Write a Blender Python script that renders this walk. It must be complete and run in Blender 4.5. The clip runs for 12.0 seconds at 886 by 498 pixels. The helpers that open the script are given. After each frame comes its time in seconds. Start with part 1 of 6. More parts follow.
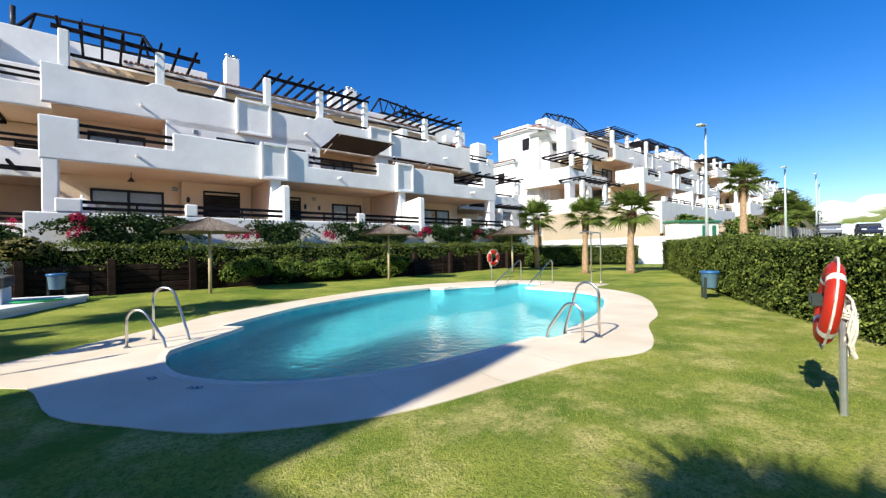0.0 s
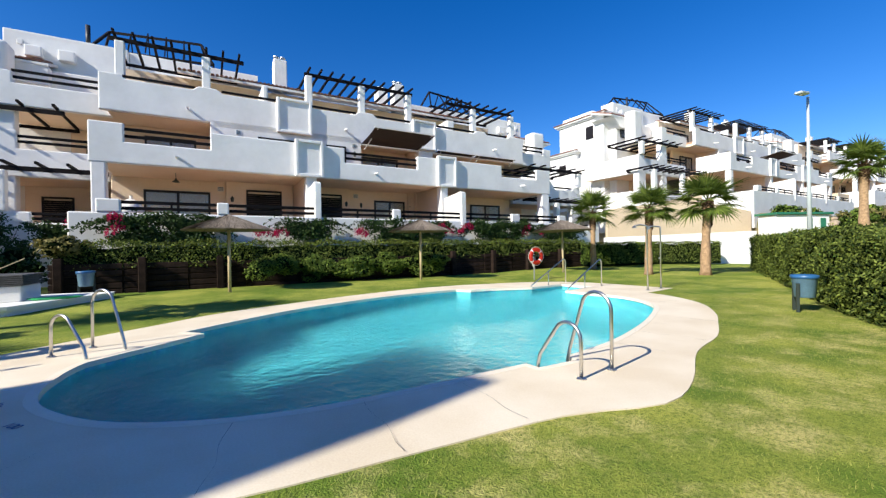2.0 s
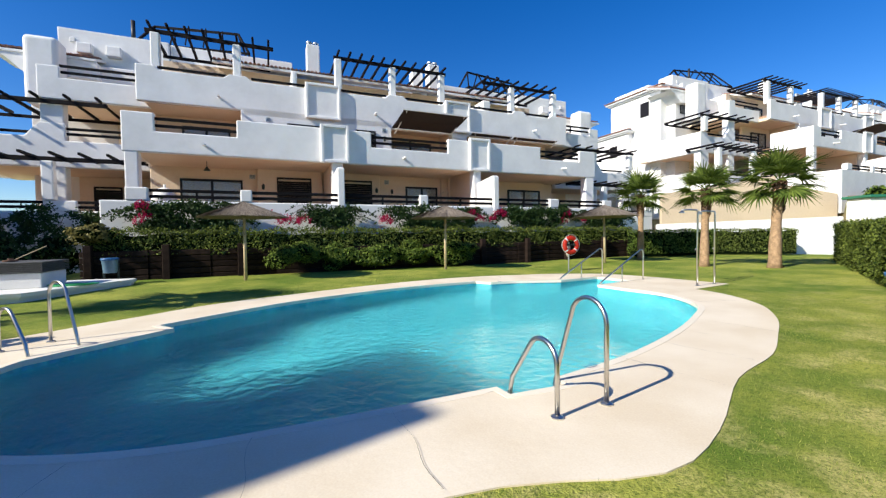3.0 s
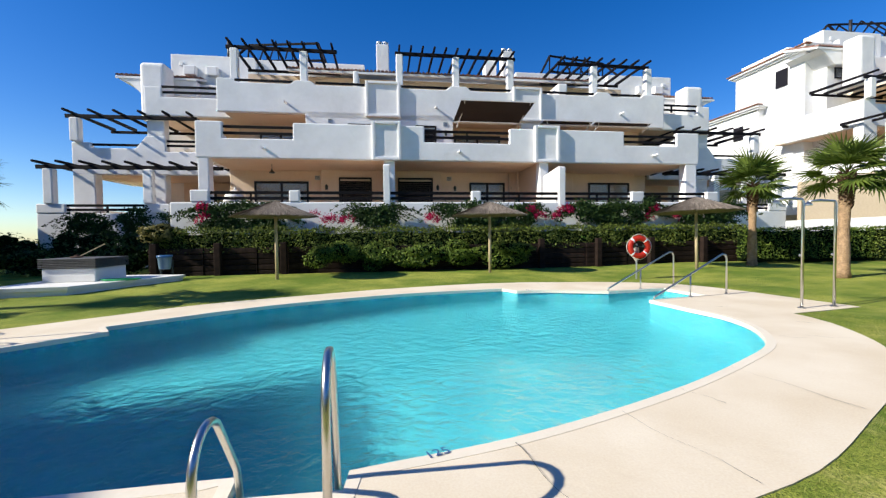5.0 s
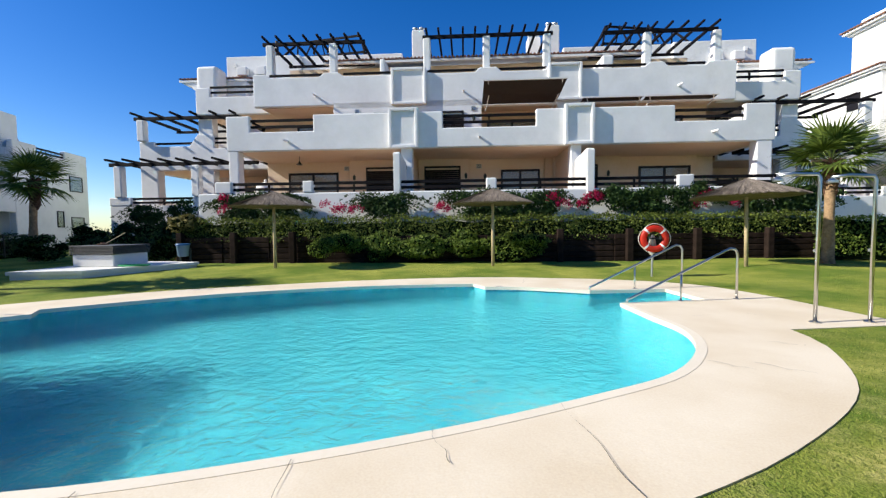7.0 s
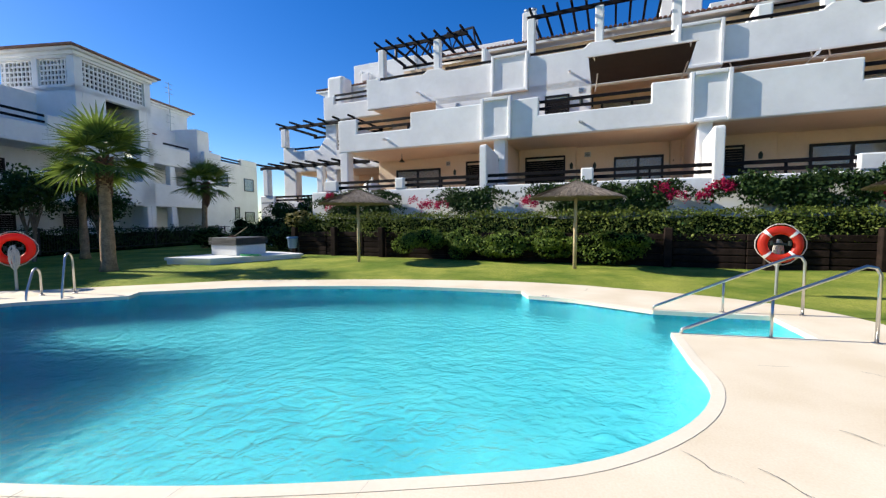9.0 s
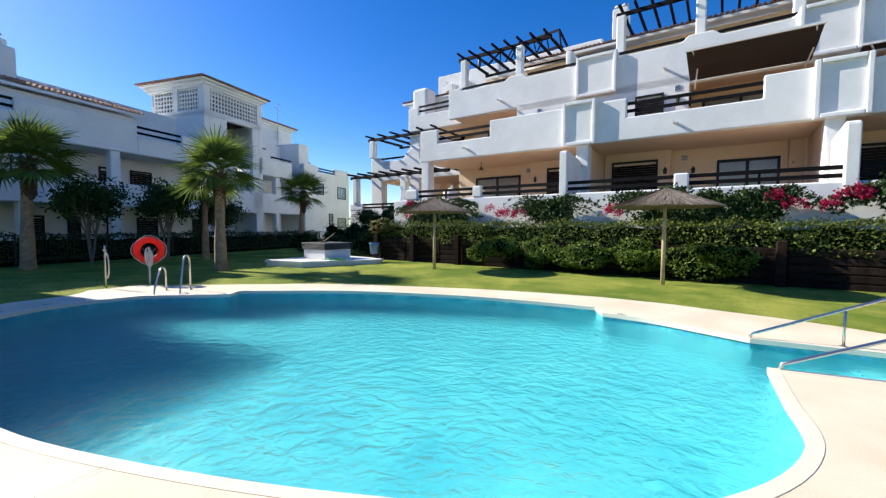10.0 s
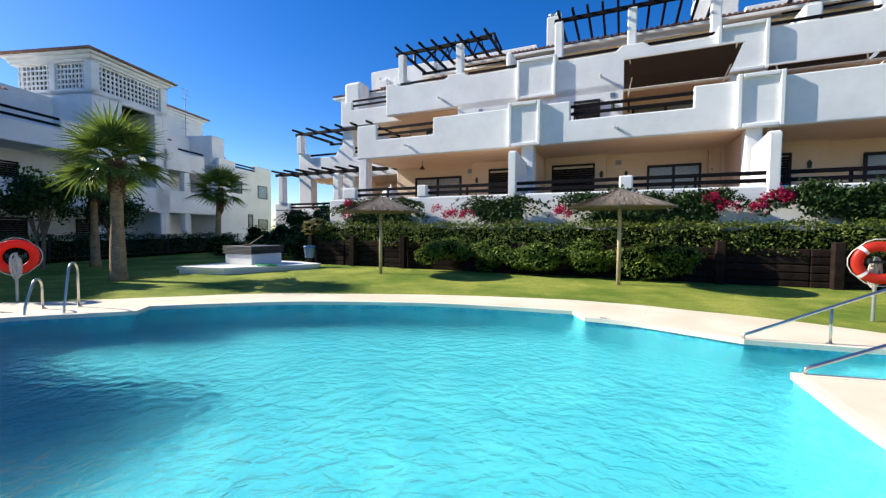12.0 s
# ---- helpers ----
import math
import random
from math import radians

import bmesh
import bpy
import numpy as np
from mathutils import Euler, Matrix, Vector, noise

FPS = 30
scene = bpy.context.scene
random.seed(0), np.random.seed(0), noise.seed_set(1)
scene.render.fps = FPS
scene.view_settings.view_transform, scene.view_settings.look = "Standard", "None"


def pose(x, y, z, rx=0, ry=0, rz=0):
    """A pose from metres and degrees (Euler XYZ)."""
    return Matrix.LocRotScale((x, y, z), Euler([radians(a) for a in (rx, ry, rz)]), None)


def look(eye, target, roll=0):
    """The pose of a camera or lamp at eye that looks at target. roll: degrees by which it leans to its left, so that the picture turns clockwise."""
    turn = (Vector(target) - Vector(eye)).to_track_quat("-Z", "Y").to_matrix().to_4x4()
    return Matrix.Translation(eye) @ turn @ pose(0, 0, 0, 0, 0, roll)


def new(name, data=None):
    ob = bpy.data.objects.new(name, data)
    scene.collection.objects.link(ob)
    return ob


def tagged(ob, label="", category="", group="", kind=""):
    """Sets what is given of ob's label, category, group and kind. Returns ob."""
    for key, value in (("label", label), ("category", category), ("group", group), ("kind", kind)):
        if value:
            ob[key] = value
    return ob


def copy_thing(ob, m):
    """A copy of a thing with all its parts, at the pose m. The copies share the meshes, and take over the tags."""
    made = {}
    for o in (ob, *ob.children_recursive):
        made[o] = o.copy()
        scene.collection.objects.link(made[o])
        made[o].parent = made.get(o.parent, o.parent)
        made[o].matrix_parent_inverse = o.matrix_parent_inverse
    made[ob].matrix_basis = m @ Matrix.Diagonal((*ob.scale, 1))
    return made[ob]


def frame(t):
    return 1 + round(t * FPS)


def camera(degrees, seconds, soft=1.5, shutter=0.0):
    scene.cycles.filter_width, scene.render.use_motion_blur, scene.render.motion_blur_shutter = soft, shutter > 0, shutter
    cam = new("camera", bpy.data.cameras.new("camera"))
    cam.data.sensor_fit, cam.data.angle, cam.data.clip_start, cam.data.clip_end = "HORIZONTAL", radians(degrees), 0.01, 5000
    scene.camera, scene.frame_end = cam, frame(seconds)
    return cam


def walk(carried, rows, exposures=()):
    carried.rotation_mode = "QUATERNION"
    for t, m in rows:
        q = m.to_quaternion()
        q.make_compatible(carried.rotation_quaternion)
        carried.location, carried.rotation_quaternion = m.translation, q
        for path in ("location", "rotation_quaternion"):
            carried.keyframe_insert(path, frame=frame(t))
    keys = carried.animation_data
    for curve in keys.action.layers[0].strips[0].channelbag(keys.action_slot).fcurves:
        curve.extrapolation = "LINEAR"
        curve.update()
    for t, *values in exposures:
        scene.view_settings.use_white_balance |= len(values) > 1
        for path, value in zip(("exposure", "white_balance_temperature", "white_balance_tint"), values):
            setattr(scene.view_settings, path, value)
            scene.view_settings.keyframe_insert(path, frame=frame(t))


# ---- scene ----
cam = camera(95.4, 12.0, soft=1.3)
# seconds, eye, target, roll
PATH = [
    (0, (-0.585, 0.415, 1.542), (0.701, 1.947, 1.543), -0.8),
    (0.5, (-0.131, 0.503, 1.515), (1.152, 2.037, 1.518), -1.0),
    (1, (0.403, 0.551, 1.514), (1.644, 2.119, 1.518), -1.1),
    (1.5, (1.0, 0.664, 1.502), (2.131, 2.314, 1.502), -1.0),
    (2, (1.672, 0.801, 1.506), (2.681, 2.528, 1.502), -0.9),
    (2.5, (2.423, 1.02, 1.491), (3.315, 2.81, 1.472), -0.9),
    (3, (3.145, 1.291, 1.52), (3.934, 3.128, 1.456), -0.8),
    (3.2, (3.435, 1.399, 1.536), (4.174, 3.257, 1.47), -0.9),
    (5, (6.153, 2.094, 1.511), (6.437, 4.073, 1.448), -0.7),
    (5.5, (6.97, 2.164, 1.479), (7.121, 4.157, 1.415), -0.7),
    (6, (7.7, 2.243, 1.467), (7.733, 4.242, 1.393), -0.6),
    (6.5, (8.52, 2.517, 1.402), (8.449, 4.514, 1.315), -0.6),
    (6.7, (8.803, 2.643, 1.411), (8.718, 4.639, 1.315), -0.6),
    (8.3, (10.719, 3.764, 1.509), (10.26, 5.706, 1.383), -0.4),
    (8.5, (10.907, 3.88, 1.524), (10.348, 5.796, 1.392), -0.3),
    (9, (11.306, 4.08, 1.588), (10.533, 5.92, 1.452), -0.3),
    (9.5, (11.546, 4.304, 1.617), (10.534, 6.024, 1.487), 0.1),
    (10, (11.59, 4.281, 1.68), (10.455, 5.924, 1.574), 0.3),
    (10.5, (11.587, 4.321, 1.708), (10.441, 5.958, 1.633), 0.3),
    (11, (11.407, 4.303, 1.665), (10.279, 5.954, 1.603), 0.5),
    (11.5, (11.063, 4.272, 1.571), (10.008, 5.971, 1.519), 0.6),
    (12, (10.296, 4.702, 1.608), (9.485, 6.528, 1.518), 0.3),
]
walk(cam, [(t, look(eye, aim, roll)) for t, eye, aim, roll in PATH],
     exposures=[(0, 0.7), (1.5, 0.65), (3, 0.56), (6.5, 0.52), (8.5, 0.6), (9.5, 0.68), (10.5, 0.76), (12, 0.74)])

# ---- world and sun ----
SUN_ELEV, SUN_GO = radians(34), Vector((0.97, 0.205))
scene.view_settings.exposure = 0.6
world = bpy.data.worlds.new("sky")
scene.world = world
world.use_nodes = True
nt = world.node_tree
sky = nt.nodes.new("ShaderNodeTexSky")
sky.sky_type, sky.sun_disc = "NISHITA", False
sky.sun_elevation, sky.sun_rotation = SUN_ELEV, math.atan2(-SUN_GO.x, -SUN_GO.y)
sky.altitude, sky.air_density, sky.dust_density, sky.ozone_density = 400, 1.0, 0.4, 4.0
hue = nt.nodes.new("ShaderNodeHueSaturation")
hue.inputs["Hue"].default_value, hue.inputs["Saturation"].default_value = 0.513, 1.36
nt.links.new(sky.outputs[0], hue.inputs["Color"])
nt.links.new(hue.outputs[0], nt.nodes["Background"].inputs[0])
nt.nodes["Background"].inputs[1].default_value = 0.108
g = SUN_GO.normalized() * math.cos(SUN_ELEV)
sun_dir = Vector((g.x, g.y, -math.sin(SUN_ELEV)))
sun = new("sun", bpy.data.lights.new("sun", "SUN"))
sun.data.energy, sun.data.angle, sun.data.color = 5.0, radians(0.5), (1.0, 0.95, 0.84)
sun.rotation_euler = sun_dir.to_track_quat("-Z", "Y").to_euler()

# ---- materials ----
def material(name, color, rough=0.8, metal=0.0, vary=0.0, scale=1.0, bump=0.0, bump_scale=30.0, color2=None, scale2=None, spec=0.5, obj=0.0, dist=0.02):
    """A surface with two scales of variation: broad patches between two colours and fine grain with relief."""
    m = bpy.data.materials.new(name)
    m.use_nodes = True
    t = m.node_tree
    b = t.nodes["Principled BSDF"]
    b.inputs["Roughness"].default_value, b.inputs["Metallic"].default_value = rough, metal
    b.inputs["Specular IOR Level"].default_value = spec
    co = t.nodes.new("ShaderNodeTexCoord").outputs["Object"]
    c2 = color2 or tuple(c * (1 - vary) for c in color)
    big = t.nodes.new("ShaderNodeTexNoise")
    big.inputs["Scale"].default_value, big.inputs["Detail"].default_value = scale, 6
    t.links.new(co, big.inputs["Vector"])
    ramp = t.nodes.new("ShaderNodeValToRGB")
    ramp.color_ramp.elements[0].position, ramp.color_ramp.elements[1].position = 0.35, 0.65
    ramp.color_ramp.elements[0].color, ramp.color_ramp.elements[1].color = (*c2, 1), (*color, 1)
    t.links.new(big.outputs["Fac"], ramp.inputs["Fac"])
    fine = t.nodes.new("ShaderNodeTexNoise")
    fine.inputs["Scale"].default_value, fine.inputs["Detail"].default_value = scale2 or bump_scale, 4
    t.links.new(co, fine.inputs["Vector"])
    mix = t.nodes.new("ShaderNodeMix")
    mix.data_type, mix.blend_type = "RGBA", "OVERLAY"
    mix.inputs["Factor"].default_value = min(1, vary * 1.2 + 0.05)
    t.links.new(ramp.outputs["Color"], mix.inputs[6])
    t.links.new(fine.outputs["Fac"], mix.inputs[7])
    out = mix.outputs[2]
    if obj:
        info = t.nodes.new("ShaderNodeObjectInfo")
        hue = t.nodes.new("ShaderNodeHueSaturation")
        mr = t.nodes.new("ShaderNodeMapRange")
        mr.inputs[3].default_value, mr.inputs[4].default_value = 1 - obj, 1 + obj
        t.links.new(info.outputs["Random"], mr.inputs[0])
        t.links.new(mr.outputs[0], hue.inputs["Value"])
        t.links.new(out, hue.inputs["Color"])
        out = hue.outputs[0]
    t.links.new(out, b.inputs["Base Color"])
    if bump:
        bn = t.nodes.new("ShaderNodeBump")
        bn.inputs["Strength"].default_value, bn.inputs["Distance"].default_value = bump, dist
        fb = t.nodes.new("ShaderNodeTexNoise")
        fb.inputs["Scale"].default_value, fb.inputs["Detail"].default_value = bump_scale, 5
        t.links.new(co, fb.inputs["Vector"])
        t.links.new(fb.outputs["Fac"], bn.inputs["Height"])
        t.links.new(bn.outputs[0], b.inputs["Normal"])
    return m


def leaf_material(name, dark, light, rough=0.45, trans=0.25):
    """Foliage: each leaf has its own green, and lets a little light through."""
    m = bpy.data.materials.new(name)
    m.use_nodes = True
    t = m.node_tree
    b = t.nodes["Principled BSDF"]
    geo = t.nodes.new("ShaderNodeNewGeometry")
    ramp = t.nodes.new("ShaderNodeValToRGB")
    ramp.color_ramp.elements[0].color, ramp.color_ramp.elements[1].color = (*dark, 1), (*light, 1)
    t.links.new(geo.outputs["Random Per Island"], ramp.inputs["Fac"])
    noise_n = t.nodes.new("ShaderNodeTexNoise")
    noise_n.inputs["Scale"].default_value = 1.3
    co = t.nodes.new("ShaderNodeTexCoord").outputs["Object"]
    t.links.new(co, noise_n.inputs["Vector"])
    mix = t.nodes.new("ShaderNodeMix")
    mix.data_type, mix.blend_type = "RGBA", "OVERLAY"
    mix.inputs["Factor"].default_value = 0.5
    t.links.new(ramp.outputs[0], mix.inputs[6])
    t.links.new(noise_n.outputs["Fac"], mix.inputs[7])
    t.links.new(mix.outputs[2], b.inputs["Base Color"])
    b.inputs["Roughness"].default_value, b.inputs["Specular IOR Level"].default_value = rough, 0.2
    tl = t.nodes.new("ShaderNodeBsdfTranslucent")
    t.links.new(mix.outputs[2], tl.inputs["Color"])
    ms = t.nodes.new("ShaderNodeMixShader")
    ms.inputs[0].default_value = trans
    t.links.new(b.outputs[0], ms.inputs[1])
    t.links.new(tl.outputs[0], ms.inputs[2])
    t.links.new(ms.outputs[0], t.nodes["Material Output"].inputs[0])
    return m


STUCCO = material("white_stucco", (0.82, 0.81, 0.79), 0.85, vary=0.1, scale=0.7, bump=0.28, bump_scale=4, dist=0.03)
CREAM = material("cream_stucco", (0.78, 0.62, 0.46), 0.85, vary=0.06, scale=0.8, bump=0.3, bump_scale=9)
SAND = material("sand_stucco", (0.62, 0.49, 0.34), 0.88, vary=0.08, scale=0.5, bump=0.3, bump_scale=9)
FLOOR_TILE = material("terracotta_floor", (0.4, 0.24, 0.15), 0.6, vary=0.15, scale=2)
DARK_WOOD = material("dark_stained_wood", (0.006, 0.0045, 0.006), 0.7, vary=0.3, scale=5, bump=0.3, bump_scale=40, obj=0.2, spec=0.15)
DARK_FRAME = material("brown_aluminium", (0.012, 0.009, 0.009), 0.45, vary=0.1, spec=0.3)
SHUTTER = material("brown_shutter", (0.007, 0.005, 0.005), 0.6, vary=0.2, scale=6, spec=0.2)
REFLECTION_CURTAIN = material("pale_curtain", (0.5, 0.52, 0.54), 0.9, vary=0.15, scale=4)
ROOF_TILE = material("terracotta_roof_tile", (0.34, 0.17, 0.115), 0.8, vary=0.4, scale=3, bump=0.3, obj=0.25)
METAL = material("galvanised_metal", (0.5, 0.52, 0.53), 0.4, 0.8, vary=0.1, scale=5)
LAMP_GREY = material("grey_lamp_paint", (0.42, 0.47, 0.47), 0.5, vary=0.08)
STEEL = material("polished_steel", (0.62, 0.6, 0.56), 0.28, 1.0, vary=0.05, scale=8)
DECK = material("cream_deck_paint", (0.76, 0.665, 0.51), 0.75, vary=0.14, scale=0.9, bump=0.3, bump_scale=14, color2=(0.67, 0.56, 0.4), scale2=60, dist=0.008)
COPING = material("white_coping_stone", (0.77, 0.685, 0.54), 0.7, vary=0.06, scale=1.4, bump=0.2, bump_scale=25, dist=0.006)
TRUNK = material("palm_trunk", (0.42, 0.27, 0.15), 0.9, vary=0.4, scale=6, bump=0.8, bump_scale=22, dist=0.03)
BOOT = material("palm_leaf_bases", (0.15, 0.075, 0.045), 0.9, vary=0.4, scale=8, bump=0.5)
BARK = material("grey_bark", (0.2, 0.15, 0.11), 0.9, vary=0.4, scale=8, bump=0.6)
THATCH = material("dry_thatch", (0.19, 0.155, 0.125), 0.9, vary=0.4, scale=3, bump=0.8, bump_scale=45, dist=0.03)
STRAW = leaf_material("straw_strands", (0.08, 0.064, 0.05), (0.29, 0.24, 0.19), 0.8, 0.1)
PINE = material("pine_pole", (0.6, 0.47, 0.28), 0.7, vary=0.25, scale=4, bump=0.3)
SLEEPER = material("old_sleeper_wood", (0.028, 0.018, 0.014), 0.9, vary=0.5, scale=4, bump=0.6, bump_scale=25, obj=0.3, spec=0.1)
SOIL = material("dry_soil", (0.06, 0.04, 0.025), 0.95, vary=0.4, scale=1, bump=0.8)
RED = material("orange_red_plastic", (0.62, 0.045, 0.02), 0.4, vary=0.1, scale=3)
WHITE_PLASTIC = material("white_tape", (0.75, 0.73, 0.7), 0.5, vary=0.05)
ROPE = material("white_rope", (0.72, 0.66, 0.56), 0.85, vary=0.15, scale=20, bump=0.5, bump_scale=90)
BLUE_BIN = material("grey_blue_bin", (0.1, 0.19, 0.26), 0.5, vary=0.15, scale=4)
BIN_RIM = material("blue_bin_rim", (0.025, 0.11, 0.26), 0.4)
DARK_METAL = material("dark_green_metal", (0.03, 0.045, 0.04), 0.5, 0.3, vary=0.2)
GREEN = material("green_metal", (0.02, 0.16, 0.09), 0.5, vary=0.15)
HOSE = material("green_hose", (0.03, 0.35, 0.12), 0.45)
SLAT_GREY = material("grey_slats", (0.09, 0.09, 0.09), 0.6, vary=0.3, scale=5)
PAINT_WHITE = material("white_paint", (0.78, 0.77, 0.74), 0.7, vary=0.08, scale=1.2, bump=0.2)
ASPHALT = material("asphalt", (0.16, 0.145, 0.125), 0.9, vary=0.2, scale=0.3, bump=0.4)
CAR_PAINT = material("silver_car_paint", (0.35, 0.38, 0.42), 0.25, 0.6)
CAR_DARK = material("dark_car_paint", (0.03, 0.04, 0.08), 0.25, 0.3)
RUBBER = material("black_rubber", (0.02, 0.02, 0.02), 0.8)
BOX_GREY = material("grey_fence_mesh", (0.14, 0.15, 0.15), 0.6, vary=0.1)
ROCK = material("pale_rock", (0.45, 0.35, 0.24), 0.9, vary=0.3, scale=2, bump=0.6)
AWNING = material("brown_awning_cloth", (0.03, 0.02, 0.017), 0.85, vary=0.15, scale=5)
BLACK = material("black_rail", (0.015, 0.015, 0.017), 0.5)
BLUE_PAINT = material("blue_depth_mark", (0.03, 0.07, 0.2), 0.6)
JOINT = material("dark_joint", (0.09, 0.075, 0.06), 0.9)
# near-black colour for the shade deep inside hedges and shrubs
HEDGE_SHADE_CORE = material("hedge_inside", (0.008, 0.014, 0.005), 1.0, vary=0.3, scale=4, spec=0.0)
HEDGE_LEAF = leaf_material("hedge_leaves", (0.014, 0.034, 0.006), (0.22, 0.27, 0.05), 0.6)
HEDGE_LEAF2 = leaf_material("bright_hedge_leaves", (0.02, 0.055, 0.008), (0.22, 0.3, 0.045), 0.6)
DARK_LEAF = leaf_material("dark_leaves", (0.008, 0.024, 0.006), (0.055, 0.1, 0.022), 0.6)
PALM_LEAF = leaf_material("palm_leaves", (0.045, 0.08, 0.014), (0.2, 0.26, 0.05), 0.4, 0.35)
DRY_LEAF = leaf_material("dry_shrub_leaves", (0.1, 0.1, 0.03), (0.28, 0.24, 0.08), 0.6, 0.3)
FLOWER = leaf_material("magenta_bracts", (0.36, 0.008, 0.05), (0.62, 0.025, 0.12), 0.6, 0.4)
GRASS_BLADE = leaf_material("grass_blades", (0.1, 0.16, 0.02), (0.4, 0.4, 0.1), 0.6, 0.35)
MOUNTAIN = material("far_hills", (0.09, 0.12, 0.15), 1.0, vary=0.3, scale=0.004, spec=0.0)
CLOUD = material("cloud_white", (0.9, 0.9, 0.92), 1.0, spec=0.0)


def grass_material():
    m = bpy.data.materials.new("lawn")
    m.use_nodes = True
    t = m.node_tree
    b = t.nodes["Principled BSDF"]
    b.inputs["Roughness"].default_value, b.inputs["Specular IOR Level"].default_value = 0.9, 0.15
    co = t.nodes.new("ShaderNodeTexCoord").outputs["Object"]
    last = None
    for scale, lo, hi, c1, c2 in ((0.45, 0.4, 0.62, (0.13, 0.2, 0.024), (0.37, 0.38, 0.07)),
                                  (1.5, 0.47, 0.64, None, (0.62, 0.52, 0.2)),
                                  (32, 0.3, 0.54, (0.1, 0.15, 0.018), None)):
        n = t.nodes.new("ShaderNodeTexNoise")
        n.inputs["Scale"].default_value, n.inputs["Detail"].default_value = scale, 7
        n.inputs["Roughness"].default_value = 0.65
        t.links.new(co, n.inputs["Vector"])
        r = t.nodes.new("ShaderNodeMapRange")
        r.inputs[1].default_value, r.inputs[2].default_value = lo, hi
        t.links.new(n.outputs["Fac"], r.inputs[0])
        x = t.nodes.new("ShaderNodeMix")
        x.data_type = "RGBA"
        t.links.new(r.outputs[0], x.inputs[0])
        if c1:
            x.inputs[6].default_value = (*c1, 1)
        if c2:
            x.inputs[7].default_value = (*c2, 1)
        if last and not c1:
            t.links.new(last, x.inputs[6])
            scale_in = t.nodes.new("ShaderNodeMath")
            scale_in.operation = "MULTIPLY"
            sep = t.nodes.new("ShaderNodeSeparateXYZ")
            t.links.new(co, sep.inputs[0])
            wear = t.nodes.new("ShaderNodeMapRange")
            wear.inputs[1].default_value, wear.inputs[2].default_value = 3.5, 9.0
            wear.inputs[3].default_value, wear.inputs[4].default_value = 0.75, 0.085
            t.links.new(sep.outputs[1], wear.inputs[0])
            t.links.new(wear.outputs[0], scale_in.inputs[1])
            t.links.new(r.outputs[0], scale_in.inputs[0])
            t.links.new(scale_in.outputs[0], x.inputs[0])
        elif last:
            t.links.new(last, x.inputs[7])
        last = x.outputs[2]
    t.links.new(last, b.inputs["Base Color"])
    bn = t.nodes.new("ShaderNodeBump")
    bn.inputs["Strength"].default_value, bn.inputs["Distance"].default_value = 0.9, 0.03
    n = t.nodes.new("ShaderNodeTexNoise")
    n.inputs["Scale"].default_value, n.inputs["Detail"].default_value = 60, 4
    t.links.new(co, n.inputs["Vector"])
    t.links.new(n.outputs["Fac"], bn.inputs["Height"])
    t.links.new(bn.outputs[0], b.inputs["Normal"])
    return m


def water_material():
    m = bpy.data.materials.new("pool_water")
    m.use_nodes = True
    t = m.node_tree
    t.nodes.remove(t.nodes["Principled BSDF"])
    fr = t.nodes.new("ShaderNodeFresnel")
    fr.inputs[0].default_value = 1.33
    re = t.nodes.new("ShaderNodeBsdfRefraction")
    re.inputs["Color"].default_value = (0.86, 0.97, 0.98, 1)
    re.inputs["IOR"].default_value, re.inputs["Roughness"].default_value = 1.33, 0.0
    gl = t.nodes.new("ShaderNodeBsdfGlossy")
    gl.inputs["Roughness"].default_value = 0.015
    ms = t.nodes.new("ShaderNodeMixShader")
    co = t.nodes.new("ShaderNodeTexCoord").outputs["Object"]
    n1 = t.nodes.new("ShaderNodeTexNoise")
    n1.inputs["Roughness"].default_value = 0.55
    n1.inputs["Scale"].default_value, n1.inputs["Detail"].default_value, n1.inputs["Distortion"].default_value = 6.0, 5, 0.4
    t.links.new(co, n1.inputs["Vector"])
    bn = t.nodes.new("ShaderNodeBump")
    bn.inputs["Strength"].default_value, bn.inputs["Distance"].default_value = 0.8, 0.1
    n2 = t.nodes.new("ShaderNodeTexNoise")
    n2.inputs["Scale"].default_value, n2.inputs["Detail"].default_value, n2.inputs["Distortion"].default_value = 1.7, 3, 0.8
    t.links.new(co, n2.inputs["Vector"])
    add = t.nodes.new("ShaderNodeMath")
    add.operation = "MULTIPLY_ADD"
    add.inputs[1].default_value = 0.45
    t.links.new(n2.outputs["Fac"], add.inputs[0])
    t.links.new(n1.outputs["Fac"], add.inputs[2])
    t.links.new(add.outputs[0], bn.inputs["Height"])
    for n in (fr, re, gl):
        t.links.new(bn.outputs[0], n.inputs["Normal"])
    t.links.new(fr.outputs[0], ms.inputs[0])
    t.links.new(re.outputs[0], ms.inputs[1])
    t.links.new(gl.outputs[0], ms.inputs[2])
    t.links.new(ms.outputs[0], t.nodes["Material Output"].inputs[0])
    return m


